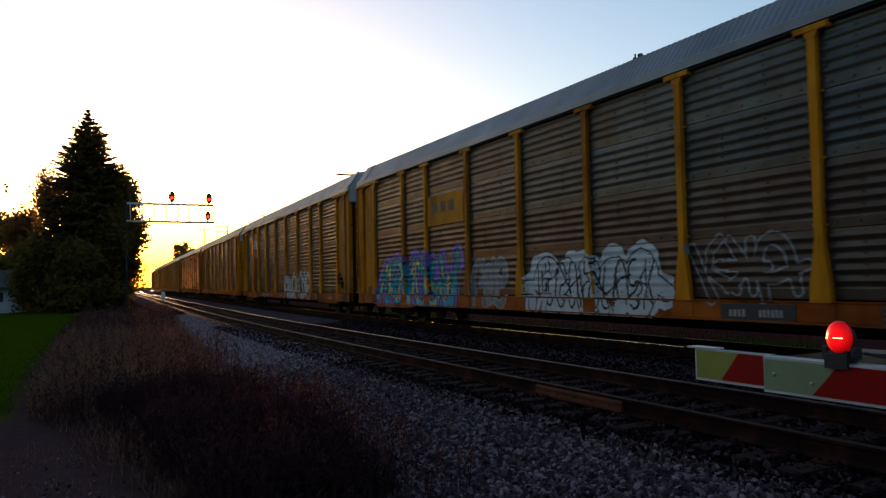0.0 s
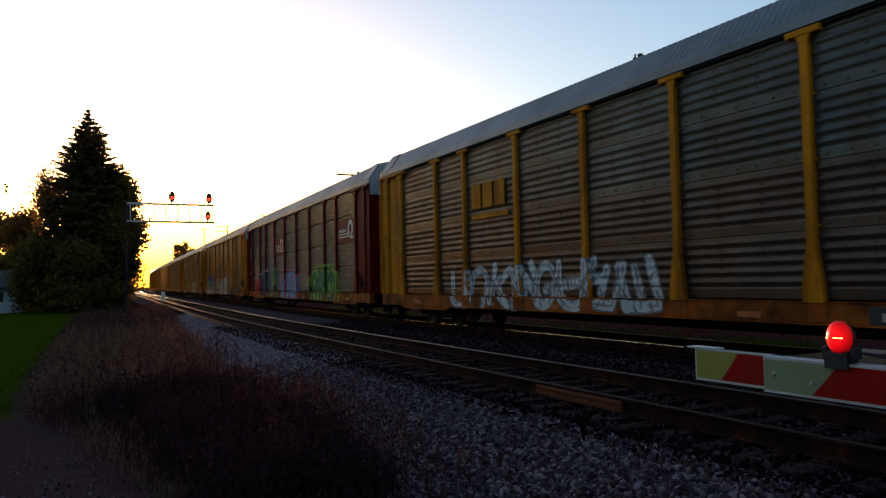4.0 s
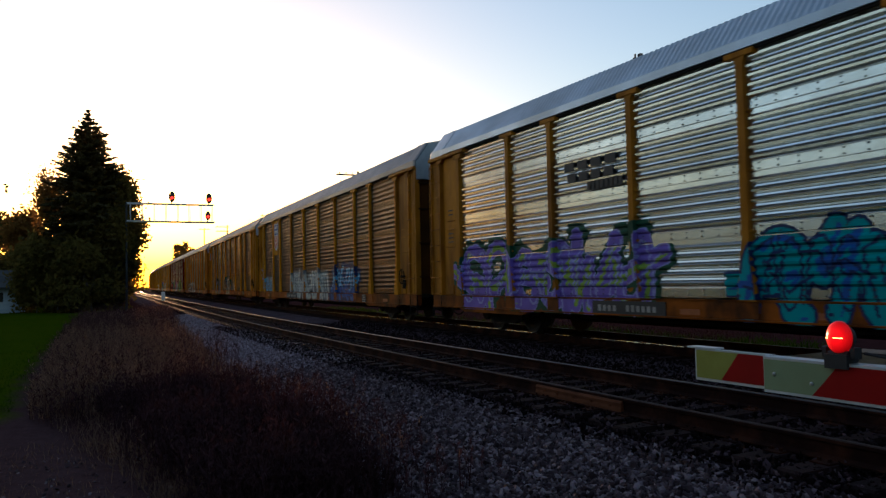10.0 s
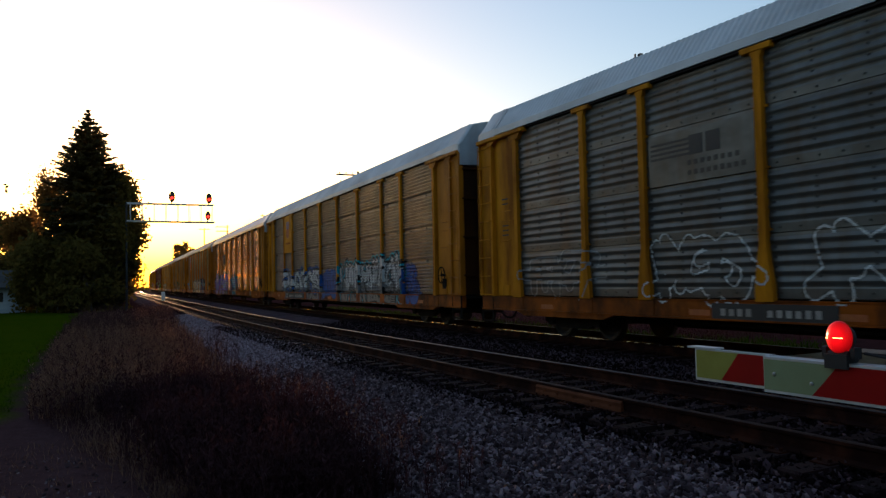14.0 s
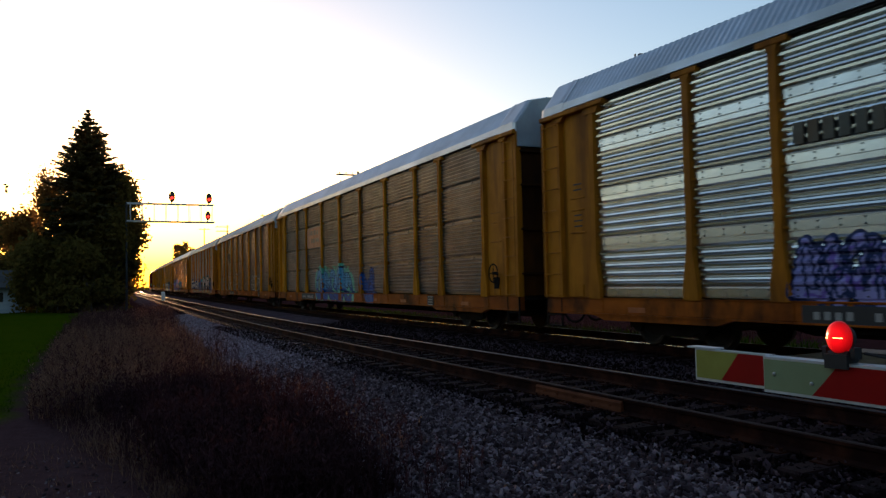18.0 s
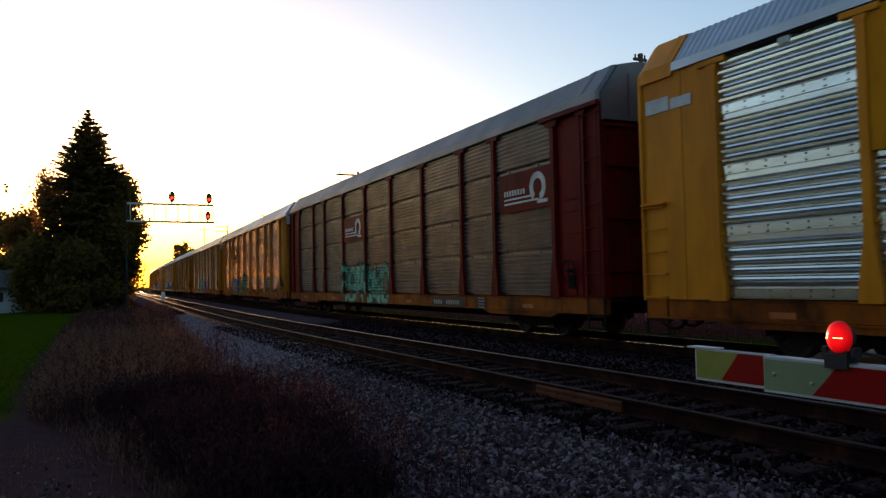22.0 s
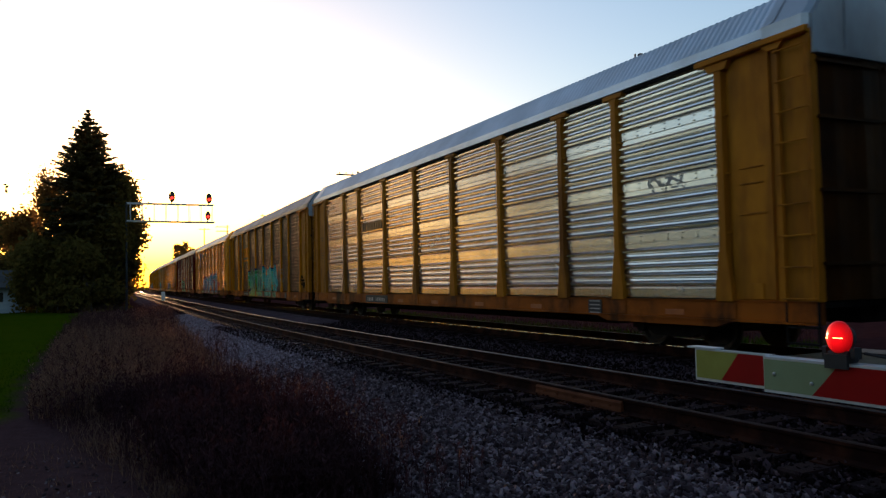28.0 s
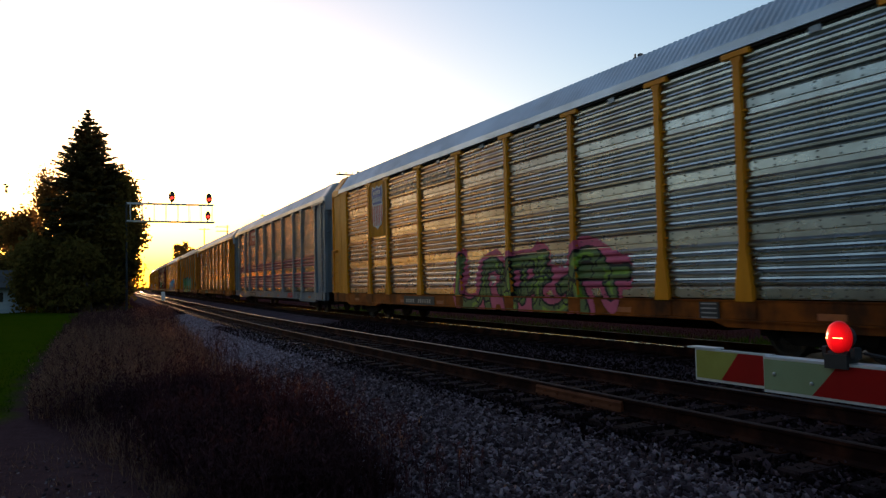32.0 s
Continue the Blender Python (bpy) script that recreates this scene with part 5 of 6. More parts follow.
CARS[16] = rail_car("yellow autorack car with weathered galvanised sides, shield mark and green graffiti", "yellow_fresh", "silver_warm", hood="yellow_fresh", gable="yellow_fresh", doors="grey_paint", smooth=True, seed=66, plate_p=(8.0, 10.4),
                    marks=[(shared("shield_yellow", lambda: shield_mesh("yellow")), SHIELD_LABEL), (shared("slogan_a", lambda: words_mesh("BUILDING", 6.85, 4.4, 0.5, "slogan", 1.506)), "grey slogan lettering"), (shared("slogan_b", lambda: words_mesh("AMERICA", 9.6, 4.4, 0.5, "slogan", 1.506)), "grey slogan lettering")] + [(label_mesh(p, p + 0.2, 4.98, 5.14, "hood"), "small grey tab under the eave") for p in (3.3, 7.9, 10.7, 13.5, 16.3, 19.1, 23.9)],
                    tags=[(11.8, 19.3, 0.6, 2.0, T(5, "olive", "black", back="pink", shine="lime", fat=0.27, rim=0.06, cloud=0.05))])
CARS[17] = rail_car("yellow autorack car with galvanised ribbed sides", "yellow", "silver", seed=67)


# ---- crossing gate ----
def crossing_gate():
    gate = thing("crossing_gate", "lowered crossing gate arm with red and white slanted bands", "crossing gate", m=pose(2.45, -3.4, -0.4))
    O = Vector((2.45, -3.4, -0.4))

    def shift(g):
        g.v = [tuple(Vector(p) - O) for p in g.v]
        return g

    X = 2.45
    # outer, thinner length
    g = Geo().box(X, X + 0.035, 2.03, 2.41, 0.942, 1.074, 0, 0.004)
    part("arm_tip", shift(g).mesh("arm_tip", "gate_metal"), gate, None, "thin aluminium outer arm")

    def band(name, pts, mat, x, label):
        g = Geo().prism_x(pts, x - 0.003, x)
        part(name, shift(g).mesh(name, mat), gate, None, label)

    g = Geo().box(X - 0.008, X + 0.05, 2.3, 2.45, 1.075, 1.081)
    part("tip_cap", shift(g).mesh("tip_cap", "white_mark"), gate, None, "pale cap plate at the arm's end")
    band("edge_strip", [(2.41, 0.941), (2.41, 1.075), (2.404, 1.075), (2.404, 0.941)], "white_mark", X, "white edge strip")
    band("pale_band", [(2.404, 0.952), (2.404, 1.068), (2.18, 1.068), (2.272, 0.952)], "gate_cream", X, "yellowed reflective band")
    band("red_band", [(2.272, 0.952), (2.18, 1.068), (2.05, 1.068), (2.05, 0.952)], "gate_red", X, "red reflective band")
    band("edge_strip", [(2.408, 1.069), (2.408, 1.075), (2.05, 1.075), (2.05, 1.069)], "white_mark", X, "white edge strip")
    band("edge_strip", [(2.408, 0.941), (2.408, 0.947), (2.05, 0.947), (2.05, 0.941)], "white_mark", X, "white edge strip")
    # inner, deeper length, back to the mast
    Xi = X - 0.006
    g = Geo().box(Xi, Xi + 0.055, -3.3, 2.056, 0.932, 1.07, 0, 0.005)
    part("arm", shift(g).mesh("arm", "gate_metal"), gate, None, "aluminium channel arm")
    y, red = 2.052, False
    edges = [(2.052, 2.052), (1.74, 1.846)]
    while edges[-1][0] > -3.0:
        edges.append((edges[-1][0] - 0.406, edges[-1][1] - 0.406))
    for (a0, a1), (b0, b1) in zip(edges, edges[1:]):
        band("red_band" if red else "pale_band", [(a1, 0.942), (a0, 1.058), (b0, 1.058), (b1, 0.942)], "gate_red" if red else "gate_white", Xi, "red reflective band" if red else "white reflective band")
        red = not red
    band("edge_strip", [(2.054, 1.06), (2.054, 1.068), (-3.0, 1.068), (-3.0, 1.06)], "white_mark", Xi, "white edge strip")
    band("edge_strip", [(2.054, 0.932), (2.054, 0.94), (-3.0, 0.94), (-3.0, 0.932)], "white_mark", Xi, "white edge strip")
    for yb, zb in ((2.005, 1.005), (1.845, 0.985)):
        g = Geo().lathe([(0.005, -0.007), (0.007, -0.004), (0.007, 0.0)], (Xi - 0.003, yb, zb), "x", 10)
        part("bolt", shift(g).mesh("bolt", "gate_metal", smooth=True), gate, None, "zinc bolt")
    # lamp on the arm
    yl, zl = 1.735, 1.158
    g = Geo()
    g.lathe([(0.03, 0.04), (0.04, 0.035), (0.045, 0.015), (0.045, -0.002)], (X, yl, zl), "x", 24)
    g.box(X - 0.015, X + 0.05, yl - 0.035, yl + 0.04, 1.07, 1.112, 0, 0.008)
    g.box(X - 0.026, X - 0.012, yl - 0.04, yl + 0.045, 1.05, 1.1)
    for yy in (yl - 0.06, yl + 0.048):
        g.box(X - 0.01, X + 0.03, yy, yy + 0.016, 1.085, 1.125, 0, 0.004)
    lamp = part("lamp_housing", shift(g).mesh("lamp_housing", "signal_black"), gate, None, "black lamp housing")
    g = Geo().lathe([(0.05, 0.006), (0.05, -0.004), (0.047, -0.014), (0.038, -0.024), (0.022, -0.031), (0.006, -0.033)], (0, 0, 0), "x", 28)
    g.v = [(x, y * 0.92, z * 1.16) for x, y, z in g.v]
    part("lens", g.mesh("lens", "red_lens", smooth=True), lamp, Matrix.Translation(Vector((X, yl, zl)) - O), "glowing red lens")
    g = Geo().box(X - 0.036, X - 0.026, yl - 0.03, yl + 0.002, zl - 0.0012, zl + 0.0016, 0, 0.0005)
    part("filament", shift(g).mesh("filament", "lamp_core"), lamp, None, "bright lamp core")
    g = Geo().box(X - 0.03, X - 0.022, yl + 0.026, yl + 0.032, zl - 0.004, zl + 0.002)
    part("lamp_glint", shift(g).mesh("lamp_glint", "lamp_core"), lamp, None, "bright spot of the lamp")
    g = Geo()
    last = None
    for i in range(15):
        a = i / 14
        p = Vector((X + 0.03, yl - 0.07 - 1.2 * a, 1.105 - 0.03 * math.sin(a * math.pi) - 0.03 * a))
        if last is not None:
            g.tube(last, p, 0.006, n=6)
        last = p
    part("cable", shift(g).mesh("cable", "wire"), gate)
    # mast behind the viewer
    g = Geo().tube((X + 0.1, -3.4, -0.4), (X + 0.1, -3.4, 3.4), 0.06, n=14)
    g.box(X - 0.08, X + 0.3, -3.6, -3.2, 0.75, 1.25, 0, 0.03)
    g.box(X - 0.2, X + 0.4, -3.7, -3.1, -0.62, -0.38, 0, 0.02)
    part("mast", shift(g).mesh("mast", "signal_grey"), gate, None, "grey gate mast on a footing")


crossing_gate()


# ---- road over the tracks, behind the gate ----
def slab(name, s0_, s1_, o0, o1, z, mat, label, thick=0.2):
    g = Geo()
    n = 8
    v = []
    for i in range(n + 1):
        s = s0_ + (s1_ - s0_) * i / n
        v += [spot(s, o0, z), spot(s, o1, z), spot(s, o1, z - thick), spot(s, o0, z - thick)]
    f = [(0, 1, 2, 3), (4 * n + 3, 4 * n + 2, 4 * n + 1, 4 * n)]
    for i in range(n):
        a, b = 4 * i, 4 * i + 4
        f += [(a + j, a + (j + 1) % 4, b + (j + 1) % 4, b + j) for j in range(4)]
    g.add(v, f)
    return tagged(part(name, g.mesh(name, mat)), label, "road crossing", "", "structure")


slab("crossing_panel", -9.0, 9.0, TRAIN_TRACK - 0.66, TRAIN_TRACK + 0.66, -0.012, "concrete", "worn concrete crossing panel between the rails")
slab("crossing_panel", -9.0, 9.0, TRAIN_TRACK - 1.5, TRAIN_TRACK - 0.83, -0.012, "concrete", "worn concrete crossing panel outside the rail")
slab("crossing_panel", -9.0, 9.0, TRAIN_TRACK + 0.83, TRAIN_TRACK + 1.5, -0.012, "concrete", "worn concrete crossing panel outside the rail")
slab("crossing_panel", -9.0, 1.6, NEAR_TRACK - 0.66, NEAR_TRACK + 0.66, -0.012, "concrete", "worn concrete crossing panel between the rails")
slab("crossing_panel", -9.0, 1.6, NEAR_TRACK - 1.5, NEAR_TRACK - 0.83, -0.012, "concrete", "worn concrete crossing panel outside the rail")
slab("road", -8.5, 1.2, NEAR_TRACK + 0.83, TRAIN_TRACK - 1.52, -0.03, "asphalt", "asphalt road between the tracks")
slab("road", -8.5, 1.2, -40, NEAR_TRACK - 1.52, -0.06, "asphalt", "asphalt road towards the crossing", 0.7)
slab("road", -8.5, 4.0, TRAIN_TRACK + 1.52, 60, -0.05, "asphalt", "asphalt road beyond the tracks", 0.8)


# ---- signal gantry over the tracks ----
def signal_gantry():
    Y = 68.0
    top = thing("signal_gantry", "grey cantilever signal gantry with three lit red signal heads", "railway signal", m=pose(5.3, Y, -0.6))
    O = Vector((5.3, Y, -0.6))

    def sub(name, g, mat, label="", parent=top, smooth=False):
        g.v = [tuple(Vector(p) - O) for p in g.v]
        return part(name, g.mesh(name, mat, smooth=smooth), parent, None, label)

    sub("mast", Geo().tube((5.3, Y, -0.6), (5.3, Y, 8.5), 0.1, 0.07, 12), "signal_black", "tall dark mast")
    for y in (Y - 0.35, Y + 0.35):
        sub("chord", Geo().box(5.3, 12.4, y - 0.04, y + 0.04, 8.35, 8.45), "signal_grey")
        sub("chord", Geo().box(5.3, 12.4, y - 0.04, y + 0.04, 6.85, 6.95), "signal_grey")
        for i in range(8):
            x = 5.6 + i * 0.95
            sub("strut", Geo().box(x - 0.02, x + 0.02, y - 0.02, y + 0.02, 6.95, 8.35), "signal_grey")
    sub("walkway", Geo().box(5.5, 12.4, Y - 0.33, Y + 0.33, 6.83, 6.85), "signal_grey")
    for x, z, r in ((8.86, 9.0, 0.25), (11.92, 8.95, 0.25), (11.82, 7.45, 0.22)):
        g = Geo()
        n = 20
        out = [(x + r * math.cos(2 * math.pi * i / n), z + r * 1.8 * math.sin(2 * math.pi * i / n)) for i in range(n)]
        g.prism(out, Y - 0.5, Y - 0.46)
        g.tube((x, Y - 0.45, z - r), (x, Y - 0.3, z - r - 0.3 if z > 8.5 else z - r - 0.4), 0.05, n=8)
        g.box(x - r * 0.6, x + r * 0.6, Y - 0.46, Y - 0.2, z - r * 0.9, z + r * 0.9)
        head = sub("signal_head", g, "signal_black", "black oval signal head")
        g = Geo().lathe([(0.13, 0.0), (0.11, -0.03), (0.05, -0.05)], (x, Y - 0.5, z - r * 0.35), "y", 14)
        sub("lens", g, "signal_red", "lit red lens", head, True)
        g = Geo()
        for i in range(7):
            a = math.pi * i / 6
            b = math.pi * (i + 1) / 6
            if i < 6:
                g.add([(x + 0.17 * math.cos(a), Y - 0.5, z - r * 0.35 + 0.17 * math.sin(a)), (x + 0.17 * math.cos(b), Y - 0.5, z - r * 0.35 + 0.17 * math.sin(b)),
                       (x + 0.17 * math.cos(b), Y - 0.85, z - r * 0.35 + 0.17 * math.sin(b)), (x + 0.17 * math.cos(a), Y - 0.85, z - r * 0.35 + 0.17 * math.sin(a))], [(0, 1, 2, 3)])
        sub("hood", g, "signal_black", "", head)


signal_gantry()


# ---- marker post beside the near track ----
def marker_post():
    m = thing("marker_post", "small white marker board on a thin dark post", "marker post", m=pose(6.85, 57.0, -0.3))
    part("post", Geo().tube((0, 0, -0.1), (0, 0, 0.75), 0.035, n=8).mesh("post", "signal_black"), m)
    part("board", Geo().box(-0.12, 0.12, -0.05, 0.03, 0.7, 1.3, 0, 0.03).mesh("board", "white_mark"), m, None, "white rounded board")


marker_post()


# ---- pole line beyond the train ----
def pole(x, y, h, arms, group="line poles beyond the train"):
    p = thing("utility_pole", "weathered wooden utility pole with crossarms and insulators", "utility pole", group, m=pose(x, y, -0.8))
    part("pole_shaft", Geo().tube((0, 0, -0.3), (0, 0, h), 0.16, 0.11, 12).mesh("pole_shaft", "wood_pole"), p)
    for z, a, b in arms:
        arm = part("crossarm", Geo().box(a, b, -0.06, 0.06, h - z - 0.06, h - z + 0.06, 0, 0.01).mesh("crossarm", "wood_pole"), p)
        n = 4
        for i in range(n):
            xx = a + (b - a) * (i + 0.5) / n
            part("insulator", shared(("insulator",), lambda: Geo().lathe([(0.03, 0), (0.055, 0.04), (0.035, 0.09), (0.05, 0.12), (0.03, 0.2)], (0, 0, 0), "z", 8).mesh("insulator", "signal_black")), arm, pose(xx, 0, h - z + 0.06))
    return p


POLES = [(25.5, 28.0, 13.08), (25.1, 65.8, 12.5), (27.6, 105.0, 12.1), (28.7, 144.0, 13.4), (31.0, 182.0, 15.6), (27.0, -10.0, 12.8)]
for i, (x, y, h) in enumerate(POLES):
    pole(x, y, h, [(0.3, -0.45, 0.35)] if i == 0 else [(0.35, -2.1, 0.35), (1.15, -2.0, 0.3)] if i < 4 else [(0.3, -1.2, 1.2)])
for i in range(2, 5):
    order = [5, 0, 1, 2, 3, 4]
    (x0, y0, h0), (x1, y1, h1) = POLES[order[i]], POLES[order[i + 1]]
    g = Geo()
    for k, dx in enumerate((-1.9, -0.9)):
        last = None
        for j in range(13):
            a = j / 12
            p = Vector((x0 + (x1 - x0) * a + dx, y0 + (y1 - y0) * a, -0.8 + h0 + (h1 - h0) * a - 0.1 - 0.5 * math.sin(a * math.pi)))
            if last is not None:
                g.tube(last, p, 0.005, n=4, caps=False)
            last = p
    tagged(part("wire_span", g.mesh("wire_span", "wire")), "two thin dark wires strung between poles", "wire", "wires of the pole line")


# ---- trees ----
def spruce(x, y, h, spread, seed, label, low=0.04):
    """Trunk, whorls of drooping boughs, and sprays of needles on each."""
    rnd = random.Random(seed)
    t = thing("spruce_tree", label, "tree", "trees beside the line", m=pose(x, y, -0.62))
    part("trunk", Geo().tube((0, 0, -0.2), (0, 0, h * 0.97), h * 0.017, 0.02, 10).mesh("trunk", "bark"), t)
    limbs, crown = Geo(), Geo()
    z = h * low
    while z < h * 0.995:
        f = 1 - z / h
        reach = spread * (f ** 0.8) * min(1.0, 0.45 + 4 * f) * (0.55 + 0.45 * min(1, 6 * (z / h - low + 0.03)))
        reach = min(reach, spread * 0.53)
        n = max(6, int(9 + 16 * f))
        for i in range(n):
            a = 2 * math.pi * (i + rnd.random() * 0.8) / n
            r = max(0.06, reach * rnd.uniform(0.66, 1.16))
            rise = rnd.uniform(-0.05, 0.22) * r if f < 0.4 else rnd.uniform(-0.3, 0.1) * r
            d = Vector((math.cos(a), math.sin(a), 0))
            base = Vector((0, 0, z))
            tip = base + d * r + Vector((0, 0, rise))
            mid = base + d * r * 0.55 + Vector((0, 0, rise * 0.2 - 0.04 * r))
            limbs.tube(base, mid, 0.035, 0.02, 4, caps=False)
            limbs.tube(mid, tip, 0.02, 0.006, 4, caps=False)
            side = d.cross(Vector((0, 0, 1)))
            m = max(8, int(r * 13))
            for j in range(m):
                q = (j + rnd.random()) / m
                p = base.lerp(mid, q / 0.55) if q < 0.55 else mid.lerp(tip, (q - 0.55) / 0.45)
                for sgn in (-1, 1):
                    L = (0.22 + 0.42 * (1 - q) * min(1.5, r * 0.5)) * rnd.uniform(0.7, 1.3) * min(1.0, 0.35 + 7 * f)
                    e = p + (side * sgn * rnd.uniform(0.5, 1) + d * rnd.uniform(0.2, 0.8)).normalized() * L + Vector((0, 0, -L * rnd.uniform(0.15, 0.6)))
                    w = Vector((rnd.uniform(-1, 1), rnd.uniform(-1, 1), rnd.uniform(-0.4, 1))).normalized() * 0.14 * min(1.0, 0.35 + 7 * f)
                    crown.add([p - w * 0.4, p.lerp(e, 0.5) - w, e, p.lerp(e, 0.5) + w], [(0, 1, 2, 3)])
                if rnd.random() < 0.6:
                    e = p + Vector((rnd.uniform(-0.1, 0.1), rnd.uniform(-0.1, 0.1), -rnd.uniform(0.15, 0.4)))
                    crown.add([p - side * 0.07, p + side * 0.07, e], [(0, 1, 2)])
        z += h * 0.02 * (0.7 + 0.6 * f) + 0.1
    part("branchwork", limbs.mesh("branchwork", "bark"), t)
    tagged(part("crown", crown.mesh("crown", "needles"), t), kind="stuff")
    return t


def broadleaf(x, y, h, spread, seed, label, leaf="leaves", low=0.15, size=0.2, count=5000, name="broadleaf_tree"):
    """A trunk that forks into limbs and twigs, with leaves round the twig ends."""
    rnd = random.Random(seed)
    t = thing(name, label, "tree", "trees beside the line", m=pose(x, y, -0.62))
    limbs, crown, tips = Geo(), Geo(), []

    def grow(p, d, length, r, depth):
        q = p + d * length
        limbs.tube(p, q, r, r * 0.68, 6 if depth > 2 else 4, caps=False)
        if depth <= 2:
            tips.append(q)
            tips.append(p.lerp(q, 0.5))
        if depth == 0:
            return
        for _ in range(3 if depth > 1 else 2):
            nd = (d + Vector((rnd.gauss(0, 0.55), rnd.gauss(0, 0.55), rnd.gauss(0.08, 0.35)))).normalized()
            grow(q, nd, length * rnd.uniform(0.62, 0.88), r * 0.62, depth - 1)

    grow(Vector((0, 0, -0.2)), Vector((rnd.gauss(0, 0.05), rnd.gauss(0, 0.05), 1)), h * 0.27, h * 0.02, 5)
    hi = max(p.z for p in tips)
    wide = sorted(math.hypot(p.x, p.y) for p in tips)[int(len(tips) * 0.985)]
    kx, kz = spread / wide, h / hi
    fit = Matrix.Diagonal((kx, kx, kz))
    limbs.v = [tuple(fit @ Vector(p)) for p in limbs.v]
    tips = [fit @ p for p in tips]
    tips = [p for p in tips if p.z > h * low] + [Vector((rnd.gauss(0, spread * 0.45), rnd.gauss(0, spread * 0.45), rnd.uniform(low, 0.6) * h)) for _ in range(30)]
    for i in range(count):
        c = tips[rnd.randrange(len(tips))] + Vector((rnd.gauss(0, 1), rnd.gauss(0, 1), rnd.gauss(0, 0.8))) * 0.42
        u = Vector((rnd.gauss(0, 1), rnd.gauss(0, 1), rnd.gauss(0, 1))).normalized()
        w = u.orthogonal().normalized()
        s = size * rnd.uniform(0.6, 1.3)
        crown.add([c - u * s * 0.6, c + w * s * 0.35, c + u * s * 0.6, c - w * s * 0.35], [(0, 1, 2, 3)])
    part("trunk", limbs.mesh("trunk", "bark"), t)
    tagged(part("crown", crown.mesh("crown", leaf), t), kind="stuff")
    return t


spruce(2.53, 71.3, 17.6, 6.8, 3, "tall dark spruce standing at the lawn's edge", low=0.02)
broadleaf(4.7, 70.4, 12.0, 2.2, 5, "leafy tree crowding the spruce beside the track", count=16000, low=0.0, size=0.34)
broadleaf(-0.35, 74.8, 12.6, 1.73, 7, "thin-leaved tree behind the spruce", "autumn", count=3600, low=0.1, size=0.26)
broadleaf(0.23, 69.6, 6.1, 2.53, 8, "dense shrub under the spruce", count=16000, low=0.0, size=0.34)
broadleaf(2.65, 67.9, 6.1, 2.53, 9, "dense shrub under the spruce", count=16000, low=0.0, size=0.34)
broadleaf(-6.5, 92.0, 10.5, 3.2, 10, "round tree behind the garage", count=9000, low=0.0, size=0.4)
broadleaf(-2.6, 84.0, 9.6, 1.9, 11, "round tree behind the garage", "autumn", count=7000, low=0.0, size=0.32)
broadleaf(-1.35, 72.0, 6.5, 1.7, 15, "dark shrub beside the garage", count=9000, low=0.0, size=0.32)
broadleaf(-1.85, 73.2, 3.4, 1.0, 17, "low dark shrub beside the garage", count=6000, low=0.0, size=0.3)
broadleaf(-4.2, 82.0, 5.2, 2.8, 16, "dense shrub behind the garage", count=14000, low=0.0, size=0.36)
broadleaf(-8.1, 50.0, 13.6, 4.5, 13, "tall leafy tree at the lawn's far side", count=14000, low=0.5, size=0.3)
broadleaf(31.9, 220.0, 14.0, 5.0, 14, "lone autumn tree beyond the tracks", "autumn", count=6000, low=0.15, size=0.6)
# Unseen trees behind and left, added to block sky light and darken reflections.
sky_blocker = broadleaf(-16.0, -6.0, 14.0, 6.0, 30, "unseen tree added to block sky light and darken reflections", count=14000, low=0.0, size=0.7)
rnd = random.Random(31)
for x, y in ((-14, -16), (-6, -26), (4, -30), (16, -28), (28, -30), (40, -26), (-22, -24), (-30, -8), (-26, -16), (-12, -34), (10, -40)):
    copy_thing(sky_blocker, pose(x + rnd.uniform(-1, 1), y + rnd.uniform(-1, 1), -0.62, 0, 0, rnd.uniform(0, 360)))
for i in range(28):
    copy_thing(sky_blocker, pose((-50, -56)[i % 2] + rnd.uniform(-2, 2), -25 + 5.4 * i, -0.62, 0, 0, rnd.uniform(0, 360)) @ Matrix.Scale(0.8, 4))


# Row mostly hidden behind the spruce, added to keep low glow off far cars.
glow_blocker = broadleaf(3.9, 84.0, 11.0, 2.4, 41, "leafy tree added behind the spruce to block the low glow", count=7000, low=0.0, size=0.45)
for y, o in ((71, -0.4), (77, 0.3), (91, 0.8), (99, 0.2), (108, 1.2), (117, 0.6), (127, 1.0), (138, 0.4), (150, 1.2), (164, 0.7), (180, 1.1), (200, 0.6), (222, 1.2), (248, 0.8), (280, 1.0)):
    copy_thing(glow_blocker, pose(along(y)[0] + o, y, -0.62, 0, 0, rnd.uniform(0, 360)))


